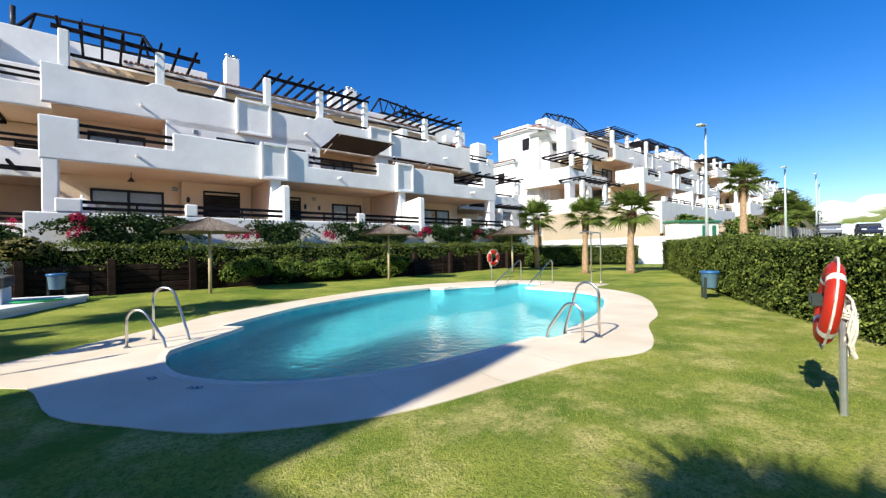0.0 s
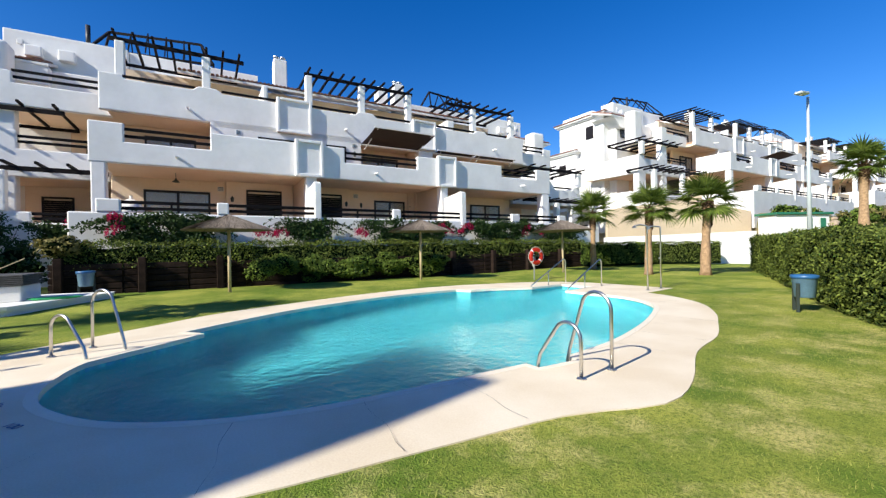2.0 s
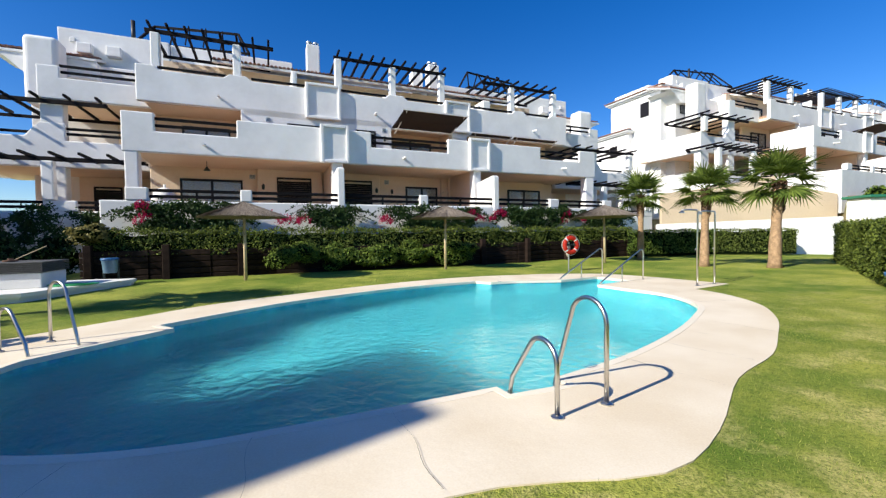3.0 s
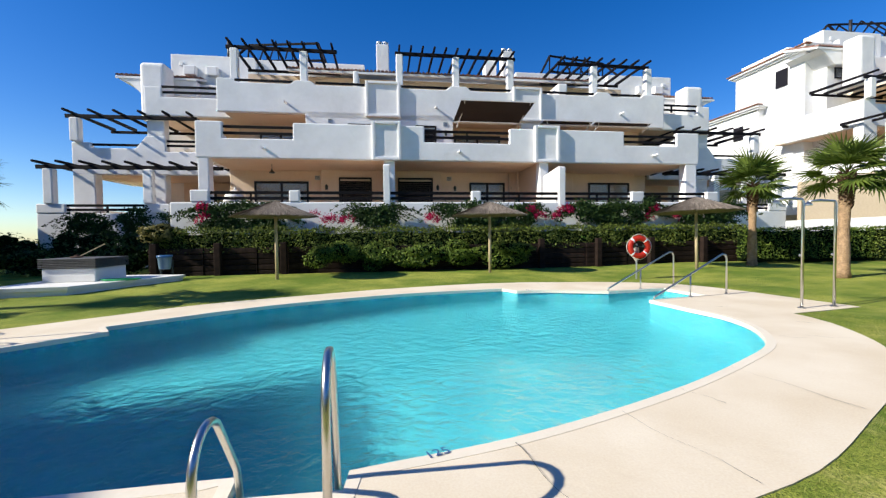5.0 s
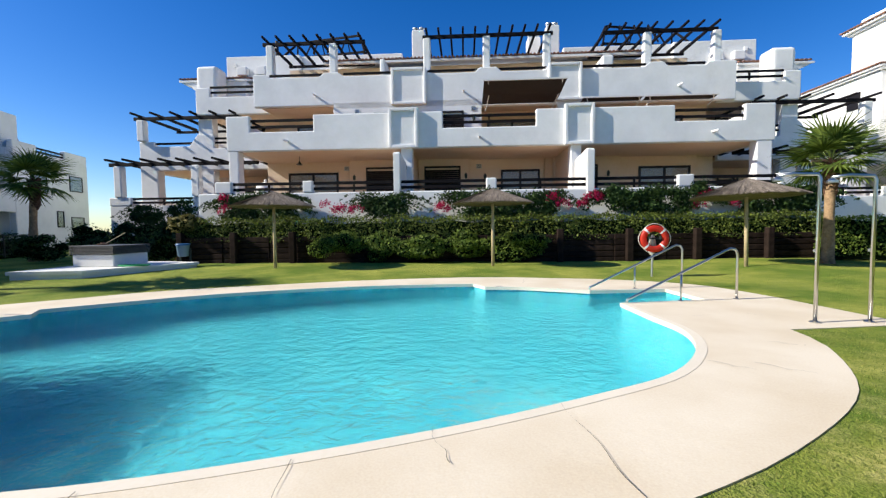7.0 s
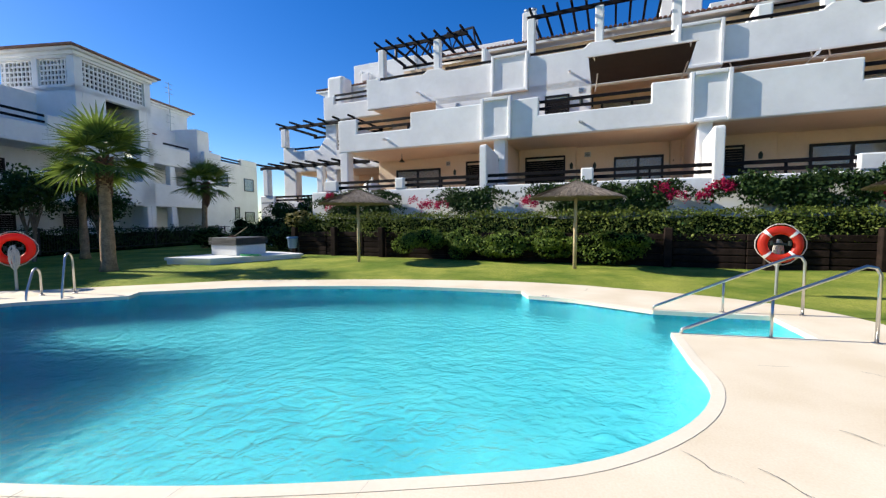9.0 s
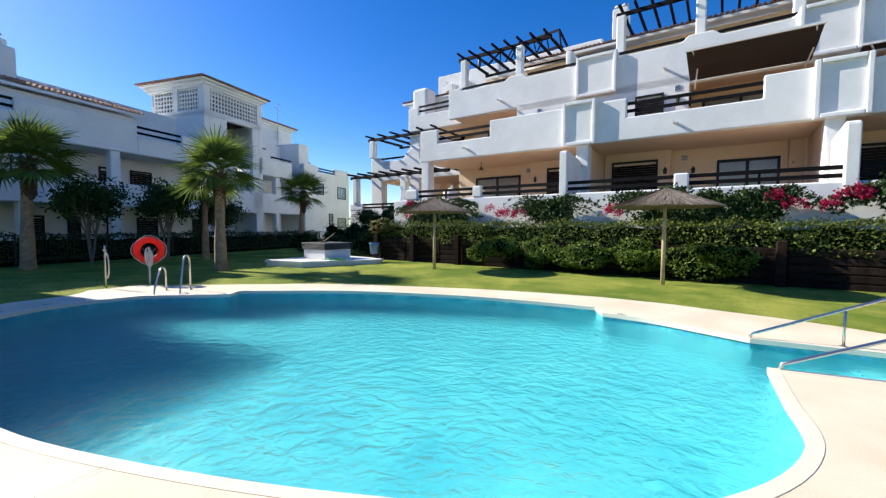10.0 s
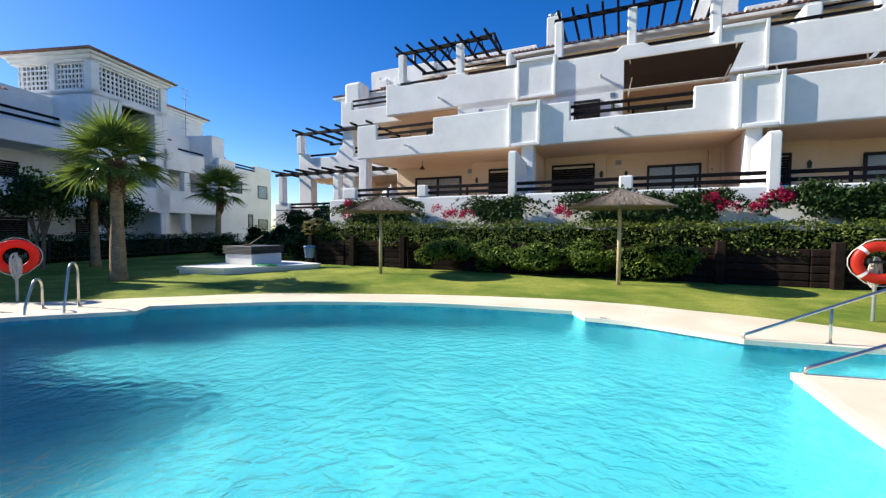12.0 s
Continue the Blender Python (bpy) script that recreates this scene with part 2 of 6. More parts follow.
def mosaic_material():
    """Small blue glass tiles on the basin; the mottling imitates ripple light in colour."""
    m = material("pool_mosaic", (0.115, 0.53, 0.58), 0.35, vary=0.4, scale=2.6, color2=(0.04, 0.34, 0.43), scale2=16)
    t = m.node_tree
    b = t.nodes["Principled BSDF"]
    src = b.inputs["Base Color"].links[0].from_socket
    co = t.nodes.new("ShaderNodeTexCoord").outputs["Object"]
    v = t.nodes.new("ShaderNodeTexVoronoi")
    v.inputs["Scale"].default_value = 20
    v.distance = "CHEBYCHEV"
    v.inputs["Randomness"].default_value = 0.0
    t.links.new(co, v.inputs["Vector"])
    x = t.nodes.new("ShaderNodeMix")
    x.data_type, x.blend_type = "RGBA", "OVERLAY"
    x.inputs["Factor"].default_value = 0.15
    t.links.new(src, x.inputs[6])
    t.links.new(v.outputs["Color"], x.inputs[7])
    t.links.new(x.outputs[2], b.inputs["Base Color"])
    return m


def glass_material():
    m = bpy.data.materials.new("window_glass")
    m.use_nodes = True
    b = m.node_tree.nodes["Principled BSDF"]
    b.inputs["Base Color"].default_value = (0.75, 0.8, 0.82, 1)
    b.inputs["Roughness"].default_value, b.inputs["Transmission Weight"].default_value = 0.03, 0.9
    b.inputs["IOR"].default_value = 1.5
    return m


t = RED.node_tree
glow = t.nodes.new("ShaderNodeBsdfTranslucent")
glow.inputs["Color"].default_value = (0.9, 0.06, 0.03, 1)
ms = t.nodes.new("ShaderNodeMixShader")
ms.inputs[0].default_value = 0.45
t.links.new(t.nodes["Principled BSDF"].outputs[0], ms.inputs[1])
t.links.new(glow.outputs[0], ms.inputs[2])
t.links.new(ms.outputs[0], t.nodes["Material Output"].inputs[0])
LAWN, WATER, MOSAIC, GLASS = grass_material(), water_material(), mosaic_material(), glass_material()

# ---- helpers of the scene ----
def empty(name, loc, label="", category="", group="", kind="", rot=0.0):
    ob = new(name)
    ob.location, ob.rotation_euler = loc, (0, 0, rot)
    ob.empty_display_size = 0.2
    return tagged(ob, label, category, group, kind)


def mesh_of(name, bm, mat, smooth=False):
    me = bpy.data.meshes.new(name)
    bm.to_mesh(me)
    bm.free()
    me.materials.append(mat)
    if smooth:
        me.polygons.foreach_set("use_smooth", [True] * len(me.polygons))
    return me


def part(name, bm, mat, parent=None, label="", smooth=False, kind="", loc=None):
    if isinstance(bm, list):
        return [part(name, b, mat, parent, label, smooth, kind, loc) for b in bm][0]
    ob = new(name, mesh_of(name, bm, mat, smooth) if isinstance(bm, bmesh.types.BMesh) else bm)
    ob.parent = parent
    if loc:
        ob.location = loc
    return tagged(ob, label, kind=kind)


def box(bm, x0, x1, y0, y1, z0, z1, bevel=0.0, seg=1):
    r = bmesh.ops.create_cube(bm, size=1)
    vs = r["verts"]
    for v in vs:
        v.co = Vector(((x0 + x1) / 2 + v.co.x * (x1 - x0), (y0 + y1) / 2 + v.co.y * (y1 - y0), (z0 + z1) / 2 + v.co.z * (z1 - z0)))
    if bevel:
        es = list({e for v in vs for e in v.link_edges})
        bmesh.ops.bevel(bm, geom=es, offset=bevel, segments=seg, affect="EDGES", profile=0.5)
    return bm


def boxes(rows, bevel=0.0, seg=1):
    bm = bmesh.new()
    for r in rows:
        box(bm, *r, bevel=bevel, seg=seg)
    return bm


def blocks(rows, bevel=0.0, seg=1):
    """One mesh for each box."""
    return [boxes([r], bevel, seg) for r in rows]


def beam(bm, a, b, w, h, bevel=0.0):
    """A bar of width w and height h from a to b."""
    a, b = Vector(a), Vector(b)
    d = b - a
    q = d.to_track_quat("X", "Z")
    vs = bmesh.ops.create_cube(bm, size=1)["verts"]
    for v in vs:
        v.co = (a + b) / 2 + q @ Vector((v.co.x * d.length, v.co.y * w, v.co.z * h))
    if bevel:
        bmesh.ops.bevel(bm, geom=list({e for v in vs for e in v.link_edges}), offset=bevel, segments=1, affect="EDGES")
    return bm


def plate(pts, y0, y1, bevel=0.05, seg=2):
    """An outline in x and z, run from y0 to y1."""
    bm = bmesh.new()
    f = bm.faces.new([bm.verts.new((x, y0, z)) for x, z in pts])
    r = bmesh.ops.extrude_face_region(bm, geom=[f])
    for v in r["geom"]:
        if isinstance(v, bmesh.types.BMVert):
            v.co.y = y1
    bmesh.ops.recalc_face_normals(bm, faces=bm.faces)
    if bevel:
        bmesh.ops.bevel(bm, geom=list(bm.edges), offset=bevel, segments=seg, affect="EDGES", profile=0.5)
    return bm


def tube(bm, pts, r, n=8, cap=True):
    """A round bar along pts; r is one radius or one a point."""
    rs = r if isinstance(r, (list, tuple)) else [r] * len(pts)
    pts = [Vector(p) for p in pts]
    rings, up = [], Vector((0.13, 0.31, 0.94)).normalized()
    for i, p in enumerate(pts):
        d = (pts[min(i + 1, len(pts) - 1)] - pts[max(i - 1, 0)]).normalized()
        u = (up - d * up.dot(d))
        u = u.normalized() if u.length > 0.2 else d.orthogonal().normalized()
        up = u
        w = d.cross(u)
        rings.append([bm.verts.new(p + rs[i] * (math.cos(2 * math.pi * k / n) * u + math.sin(2 * math.pi * k / n) * w)) for k in range(n)])
    for a, b in zip(rings, rings[1:]):
        for k in range(n):
            bm.faces.new((a[k], a[(k + 1) % n], b[(k + 1) % n], b[k]))
    if cap:
        bm.faces.new(rings[0][::-1])
        bm.faces.new(rings[-1])
    return bm


def lathe(bm, prof, n=24, center=(0, 0, 0)):
    """Turned shape: prof is radius and height, from the bottom up."""
    cx, cy, cz = center
    rings = [[bm.verts.new((cx + r * math.cos(2 * math.pi * k / n), cy + r * math.sin(2 * math.pi * k / n), cz + z)) for k in range(n)] for r, z in prof]
    for a, b in zip(rings, rings[1:]):
        for k in range(n):
            bm.faces.new((a[k], a[(k + 1) % n], b[(k + 1) % n], b[k]))
    bm.faces.new(rings[0][::-1])
    bm.faces.new(rings[-1])
    return bm


def smooth_line(pts, step=0.25, closed=True):
    """A smooth line through pts (Catmull-Rom); a point given with a third number stays sharp."""
    out, n = [], len(pts)
    for i in range(n if closed else n - 1):
        p = [Vector(pts[(i + k) % n][:2]) if closed or 0 <= i + k < n else Vector(pts[max(0, min(n - 1, i + k))][:2]) for k in (-1, 0, 1, 2)]
        if len(pts[i]) > 2:
            p[0] = p[1] * 2 - p[2]
        if len(pts[(i + 1) % n]) > 2:
            p[3] = p[2] * 2 - p[1]
        m = max(1, int((p[2] - p[1]).length / step))
        for j in range(m):
            u = j / m
            out.append(0.5 * ((2 * p[1]) + (p[2] - p[0]) * u + (2 * p[0] - 5 * p[1] + 4 * p[2] - p[3]) * u * u + (3 * p[1] - p[0] - 3 * p[2] + p[3]) * u ** 3))
    return out


def flat_ring(outer, inner, z):
    bm = bmesh.new()
    es = []
    for loop in (outer, inner):
        if not loop:
            continue
        vs = [bm.verts.new((p.x, p.y, z)) for p in loop]
        es += [bm.edges.new((a, b)) for a, b in zip(vs, vs[1:] + vs[:1])]
    bmesh.ops.triangle_fill(bm, edges=es, use_beauty=True)
    for f in bm.faces:
        f.normal_update()
        if f.normal.z < 0:
            f.normal_flip()
    return bm


def skirt(bm, loop, z0, z1):
    a = [bm.verts.new((p.x, p.y, z0)) for p in loop]
    b = [bm.verts.new((p.x, p.y, z1)) for p in loop]
    for k in range(len(loop)):
        j = (k + 1) % len(loop)
        bm.faces.new((a[k], a[j], b[j], b[k]))
    return bm


def offset(loop, d):
    """The closed line moved outwards by d (anticlockwise loops)."""
    out, n = [], len(loop)
    for i in range(n):
        t = loop[(i + 1) % n] - loop[i - 1]
        t = t.normalized() if t.length > 1e-6 else Vector((1, 0))
        out.append(loop[i] + d * Vector((t.y, -t.x)))
    return out


def leaves_mesh(name, centres, normals, size, mat, rng, aspect=0.55, fold=0.2, flop=0.7):
    """Small folded leaves, one at each centre, each turned about its normal at random."""
    n = len(centres)
    c = np.asarray(centres, float)
    nn = np.asarray(normals, float) + rng.normal(0, flop, (n, 3))
    nn /= np.linalg.norm(nn, axis=1)[:, None] + 1e-9
    a = rng.normal(0, 1, (n, 3))
    a -= (a * nn).sum(1)[:, None] * nn
    a /= np.linalg.norm(a, axis=1)[:, None] + 1e-9
    b = np.cross(nn, a)
    s = size * rng.uniform(0.6, 1.35, n)[:, None]
    lift = nn * s * fold
    v = np.empty((n, 4, 3))
    v[:, 0], v[:, 2] = c - a * s, c + a * s
    v[:, 1], v[:, 3] = c + b * s * aspect + lift, c - b * s * aspect + lift
    me = bpy.data.meshes.new(name)
    me.vertices.add(4 * n)
    me.vertices.foreach_set("co", v.reshape(-1))
    tri = np.array([0, 1, 2, 0, 2, 3])[None] + 4 * np.arange(n)[:, None]
    me.loops.add(6 * n)
    me.loops.foreach_set("vertex_index", tri.reshape(-1).astype(np.int32))
    me.polygons.add(2 * n)
    me.polygons.foreach_set("loop_start", np.arange(0, 6 * n, 3, dtype=np.int32))
    me.polygons.foreach_set("loop_total", np.full(2 * n, 3, dtype=np.int32))
    me.update()
    me.materials.append(mat)
    return me


def grid_noise(p, f, seed=0.0):
    """Cheap smooth noise over an array of points."""
    x, y, z = p[:, 0] * f + seed, p[:, 1] * f + seed * 2.1, p[:, 2] * f - seed
    return (np.sin(1.7 * x + 2.3 * np.sin(0.9 * y)) + np.sin(2.1 * y + 1.9 * np.sin(1.3 * z + x)) + np.sin(2.9 * z + 1.1 * x + np.sin(2.4 * y))) / 3


def smoothstep(a, b, x):
    t = max(0.0, min(1.0, (x - a) / (b - a)))
    return t * t * (3 - 2 * t)


def ground_z(x, y):
    z = 0.07 * smoothstep(13.5, 17.5, y) * smoothstep(-14, -3, x) + 0.1 * smoothstep(15, 22, x)
    z += 2.1 * smoothstep(30, 55, x) * (1 - smoothstep(9, 14, y)) + 2.1 * smoothstep(52, 70, x) * smoothstep(9, 14, y) + (2.4 * smoothstep(55, 120, x) + 0.9 * smoothstep(120, 330, x)) * smoothstep(19, 27, y) * 0.3
    z += 3.2 * smoothstep(26, 40, y) * smoothstep(-25, -8, x)
    z *= 1 - max(smoothstep(225, 280, x), smoothstep(150, 215, x) * (1 - smoothstep(20, 26, y)))
    d = math.hypot(x, y)
    z -= 14 * smoothstep(-40, -200, x) if x < -40 else 0
    return z - 0.012 + 0.02 * math.sin(0.7 * x + 0.4 * y) * smoothstep(16, 30, d)

# ---- ground, pool and deck ----
# pool edge, anticlockwise; a third number marks a sharp corner
POOL = [(5.9, 4.72, 1), (7.3, 5.02), (8.95, 5.62), (10.35, 6.3), (11.25, 6.85), (11.9, 7.65), (12.2, 8.5), (12.15, 9.4), (12.1, 10.5, 1),
        (13.86, 10.86, 1), (13.75, 12.2, 1), (12.0, 12.0, 1), (11.35, 12.25), (10.5, 12.55), (9.68, 12.62, 1), (9.42, 13.15, 1), (8.0, 13.0), (6.46, 12.7), (4.8, 12.12),
        (3.4, 11.45), (2.1, 10.5), (1.3, 9.85, 1), (1.6, 9.45, 1), (1.0, 8.85, 1), (0.6, 8.5, 1), (0.2, 8.1, 1), (0.1, 7.7), (0.06, 6.95), (0.24, 6.25),
        (0.8, 5.5), (1.5, 5.06), (2.35, 4.8), (3.3, 4.74), (5.2, 4.76, 1), (5.22, 4.54, 1), (5.88, 4.52, 1)]
DECKOUT = [(5.42, 3.05), (6.3, 3.27), (7.6, 3.9), (8.85, 4.24), (10.0, 4.77), (11.3, 5.45), (12.6, 6.45), (13.45, 7.75), (13.65, 8.55, 1), (15.55, 8.85, 1), (15.45, 10.0), (15.3, 11.4), (14.8, 12.9),
           (13.4, 13.85), (11.6, 14.3), (9.6, 14.6), (6.4, 13.95), (3.8, 12.95), (1.9, 12.05), (0.7, 11.0), (-0.5, 9.95), (-1.3, 9.15, 1), (-2.0, 8.75, 1), (-1.9, 7.6, 1),
           (-1.3, 7.1), (-1.0, 5.8), (-0.45, 5.0), (0.15, 4.3), (1.05, 3.8), (1.8, 3.58), (3.0, 3.48), (4.4, 3.36)]
pool, rim = smooth_line(POOL, 0.18), smooth_line(DECKOUT, 0.3)
WATER_Z = -0.13


def make_ground():
    bm = bmesh.new()
    inner = smooth_line(DECKOUT, 0.35)
    mid = Vector((7.0, 9.0))
    s, scales = 0.96, []
    while s < 700:
        scales.append(s)
        s *= 1.045 if s < 30 else 1.2
    rings = []
    for k, s in enumerate(scales):
        ring = []
        for p in inner:
            far = smoothstep(1.05, 3, s)
            d = p - mid
            q = d.normalized() * (d.length * (1 - far) + 7.5 * far)
            w = mid + q * s
            ring.append(bm.verts.new((w.x, w.y, ground_z(w.x, w.y))))
        rings.append(ring)
    for a, b in zip(rings, rings[1:]):
        for k in range(len(a)):
            j = (k + 1) % len(a)
            bm.faces.new((a[k], b[k], b[j], a[j]))
    bmesh.ops.recalc_face_normals(bm, faces=bm.faces)
    ob = part("ground", bm, LAWN, smooth=True, kind="structure", label="mown green lawn with worn yellow patches")
    if ob.data.polygons[0].normal.z < 0:
        ob.data.flip_normals()
    return ob


make_ground()

bm = flat_ring(rim, offset(pool, 0.10), 0.0)
skirt(bm, rim, -0.12, 0.0)
part("pool_deck", bm, DECK, kind="structure", label="cream painted concrete pool deck with hairline cracks")
bm = flat_ring(offset(pool, 0.11), pool, 0.004)
skirt(bm, pool, -0.07, 0.004)
skirt(bm, offset(pool, 0.11), -0.02, 0.004)
part("pool_coping", bm, COPING, kind="structure", label="pale smooth stone coping round the pool")
bm = bmesh.new()
inner = offset(pool, 0.03)
skirt(bm, inner, -1.45, -0.05)
fl = flat_ring(inner, None, -1.42)
bmesh.ops.recalc_face_normals(bm, faces=bm.faces)
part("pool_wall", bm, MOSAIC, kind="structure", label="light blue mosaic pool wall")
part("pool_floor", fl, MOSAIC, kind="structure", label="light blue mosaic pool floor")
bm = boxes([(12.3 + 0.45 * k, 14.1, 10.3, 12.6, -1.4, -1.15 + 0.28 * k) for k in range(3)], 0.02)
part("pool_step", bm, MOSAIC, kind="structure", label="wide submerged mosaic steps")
bm = flat_ring(offset(pool, 0.02), None, WATER_Z)
w = part("water", bm, WATER, kind="structure", label="clear rippled turquoise pool water")
w.visible_shadow = False

# cracks and joints of the deck
for a, b in (((0.53, 4.95), (0.1, 4.35)), ((1.82, 4.75), (1.6, 3.7)), ((2.98, 4.62), (2.92, 3.5)), ((4.1, 4.62), (4.05, 3.45)), ((7.05, 4.85), (7.25, 3.8)), ((8.1, 5.2), (8.38, 4.15)), ((9.98, 6.05), (10.15, 4.9)), ((8.96, 5.6), (9.12, 5.2)),
             ((12.8, 9.34), (13.3, 9.5)), ((12.2, 7.1), (12.55, 6.8)), ((14.3, 12.7), (14.6, 13.2)), ((10.6, 12.9), (10.9, 14.3)), ((-0.1, 6.9), (-1.1, 6.6)), ((11.78, 7.15), (12.05, 6.9)), ((12.9, 7.9), (13.3, 7.7)), ((13.7, 9.5), (14.2, 9.35))):
    bm = bmesh.new()
    n = 12
    prev = None
    for k in range(n + 1):
        u = k / n
        x, y = a[0] + (b[0] - a[0]) * u + 0.02 * math.sin(9 * u + a[0]), a[1] + (b[1] - a[1]) * u + 0.02 * math.cos(7 * u)
        wd = 0.0024 * (0.6 + 0.4 * math.sin(5 * u + b[0]))
        pair = (bm.verts.new((x - wd, y - wd, 0.013)), bm.verts.new((x + wd, y + wd, 0.013)))
        if prev:
            bm.faces.new((prev[0], prev[1], pair[1], pair[0]))
        prev = pair
    part("deck_joint", bm, JOINT, kind="structure", label="thin dark crack in the deck")

# painted depth marks


def depth_mark(text, x, y, rot):
    cu = bpy.data.curves.new("depth_mark", "FONT")
    cu.body, cu.size, cu.align_x, cu.extrude = text, 0.125, "CENTER", 0.001
    ob = new("depth_mark", cu)
    ob.location, ob.rotation_euler = (x, y, 0.012), (0, 0, radians(rot))
    ob.data.materials.append(BLUE_PAINT)
    return tagged(ob, "blue painted depth number " + text + " on the pool coping", "depth marking")


depth_mark("125", 6.5, 4.79, 18)
depth_mark("100", 10.05, 12.72, 175)
depth_mark("100", 0.15, 5.72, -50)
depth_mark("125", -0.2, 6.5, -80)

# ---- retaining walls, road and slope ----
def slanted_wall(name, a, b, heights, thick, mat, label):
    """A wall from a to b in plan; heights are (share of the length, height) along its top."""
    L = math.hypot(b[0] - a[0], b[1] - a[1])
    ob = part(name, plate([(0, 0), (L, 0)] + [(u * L, z) for u, z in reversed(heights)], 0, thick, 0.04), mat, kind="structure", label=label)
    ob.location, ob.rotation_euler = (a[0], a[1], 0.0), (0, 0, math.atan2(b[1] - a[1], b[0] - a[0]))
    return ob


slanted_wall("retaining_wall", (32.4, 24.4), (44.6, 18.35), [(0, 4.7), (0.2, 5.0), (0.655, 5.95), (0.656, 5.35), (1, 4.45)], 0.35, SAND, "tall sand-coloured rendered retaining wall with a stepped top")
slanted_wall("boundary_wall", (27.0, 20.5), (34.7, 14.0), [(0, 2.1), (1, 2.37)], 0.3, PAINT_WHITE, "low white boundary wall")
part("building_terrace", boxes([(37.5, 130.0, 23.2, 50.0, 0.3, 5.5), (84.0, 215.0, 23.2, 50.0, 0.3, 8.9)]), SAND, kind="structure", label="raised building platform")

# ---- apartment buildings ----
def notched(x0, x1, z0, z1, notches, y0, y1):
    """A parapet from x0 to x1 whose top drops to the given height in each notch."""
    pts = [(x0, z0), (x1, z0), (x1, z1)]
    for a, b, z in sorted(notches, reverse=True):
        pts += [(b, z1), (b, z), (a, z), (a, z1)] if b < x1 - 0.01 else [(a, z1)]
    pts.append((x0, z1))
    return plate(pts, y0, y1)


def rail(parent, x0, x1, y, zs, label="dark stained timber balcony rail"):
    bm = bmesh.new()
    for z in zs:
        beam(bm, (x0 - 0.05, y, z), (x1 + 0.05, y, z), 0.06, 0.13, 0.01)
    n = max(1, int((x1 - x0) / 1.6))
    for k in range(1, n):
        x = x0 + (x1 - x0) * k / n
        beam(bm, (x, y + 0.05, zs[-1] - 0.15), (x, y + 0.05, zs[0]), 0.09, 0.07)
    return part("balcony_rail", bm, DARK_WOOD, parent, label)


def sliding_door(parent, x0, x1, y, z0, z1, curtain=True):
    f = part("window", boxes([(x0, x1, y - 0.06, y + 0.04, z1 - 0.12, z1), (x0, x0 + 0.1, y - 0.06, y + 0.04, z0, z1 - 0.12), (x1 - 0.1, x1, y - 0.06, y + 0.04, z0, z1 - 0.12),
                              ((x0 + x1) / 2 - 0.06, (x0 + x1) / 2 + 0.06, y - 0.06, y + 0.04, z0, z1 - 0.12), (x0, x1, y - 0.06, y + 0.04, z0 - 0.03, z0)], 0.006), DARK_FRAME, parent, "brown aluminium sliding door")
    m = (x0 + x1) / 2
    for a, b in ((x0 + 0.1, m - 0.06), (m + 0.06, x1 - 0.1)):
        part("pane", boxes([(a, b, y - 0.01, y, z0, z1 - 0.12)]), GLASS, f)
        # pale folds behind the glass stand in for the doors' whitish reflection
        if curtain:
            bm = bmesh.new()
            n = 16
            prev = None
            for k in range(n + 1):
                x = a + (b - a) * k / n
                yy = y + 0.12 + 0.03 * math.sin(k * 1.9)
                pr = (bm.verts.new((x, yy, z0)), bm.verts.new((x, yy, z1 - 0.14)))
                if prev:
                    bm.faces.new((prev[0], pr[0], pr[1], prev[1]))
                prev = pr
            part("curtain", bm, REFLECTION_CURTAIN, f)
    return f


def shuttered_door(parent, x0, x1, y, z0, z1):
    d = part("shutter", boxes([(x0, x0 + 0.08, y - 0.05, y + 0.03, z0, z1), (x1 - 0.08, x1, y - 0.05, y + 0.03, z0, z1), (x0 + 0.08, x1 - 0.08, y - 0.05, y + 0.03, z1 - 0.1, z1)], 0.005), DARK_FRAME, parent, "closed brown roller shutter")
    rows = int((z1 - z0 - 0.1) / 0.11)
    part("shutter_slats", boxes([(x0 + 0.08, x1 - 0.08, y - 0.02, y + 0.0, z0 + 0.11 * k, z0 + 0.11 * k + 0.1) for k in range(rows)], 0.008), SHUTTER, d)
    return d


def small_window(parent, x0, x1, y, z0, z1):
    f = part("window", boxes([(x0, x1, y - 0.03, y + 0.05, z1 - 0.07, z1), (x0, x1, y - 0.03, y + 0.05, z0, z0 + 0.07), (x0, x0 + 0.07, y - 0.03, y + 0.05, z0 + 0.07, z1 - 0.07), (x1 - 0.07, x1, y - 0.03, y + 0.05, z0 + 0.07, z1 - 0.07)]), DARK_FRAME, parent, "small dark-framed window")
    part("pane", boxes([(x0 + 0.07, x1 - 0.07, y, y + 0.02, z0 + 0.07, z1 - 0.07)]), GLASS, f)
    part("window_backing", boxes([(x0 + 0.05, x1 - 0.05, y + 0.1, y + 0.13, z0 + 0.05, z1 - 0.05)]), SHUTTER, f)


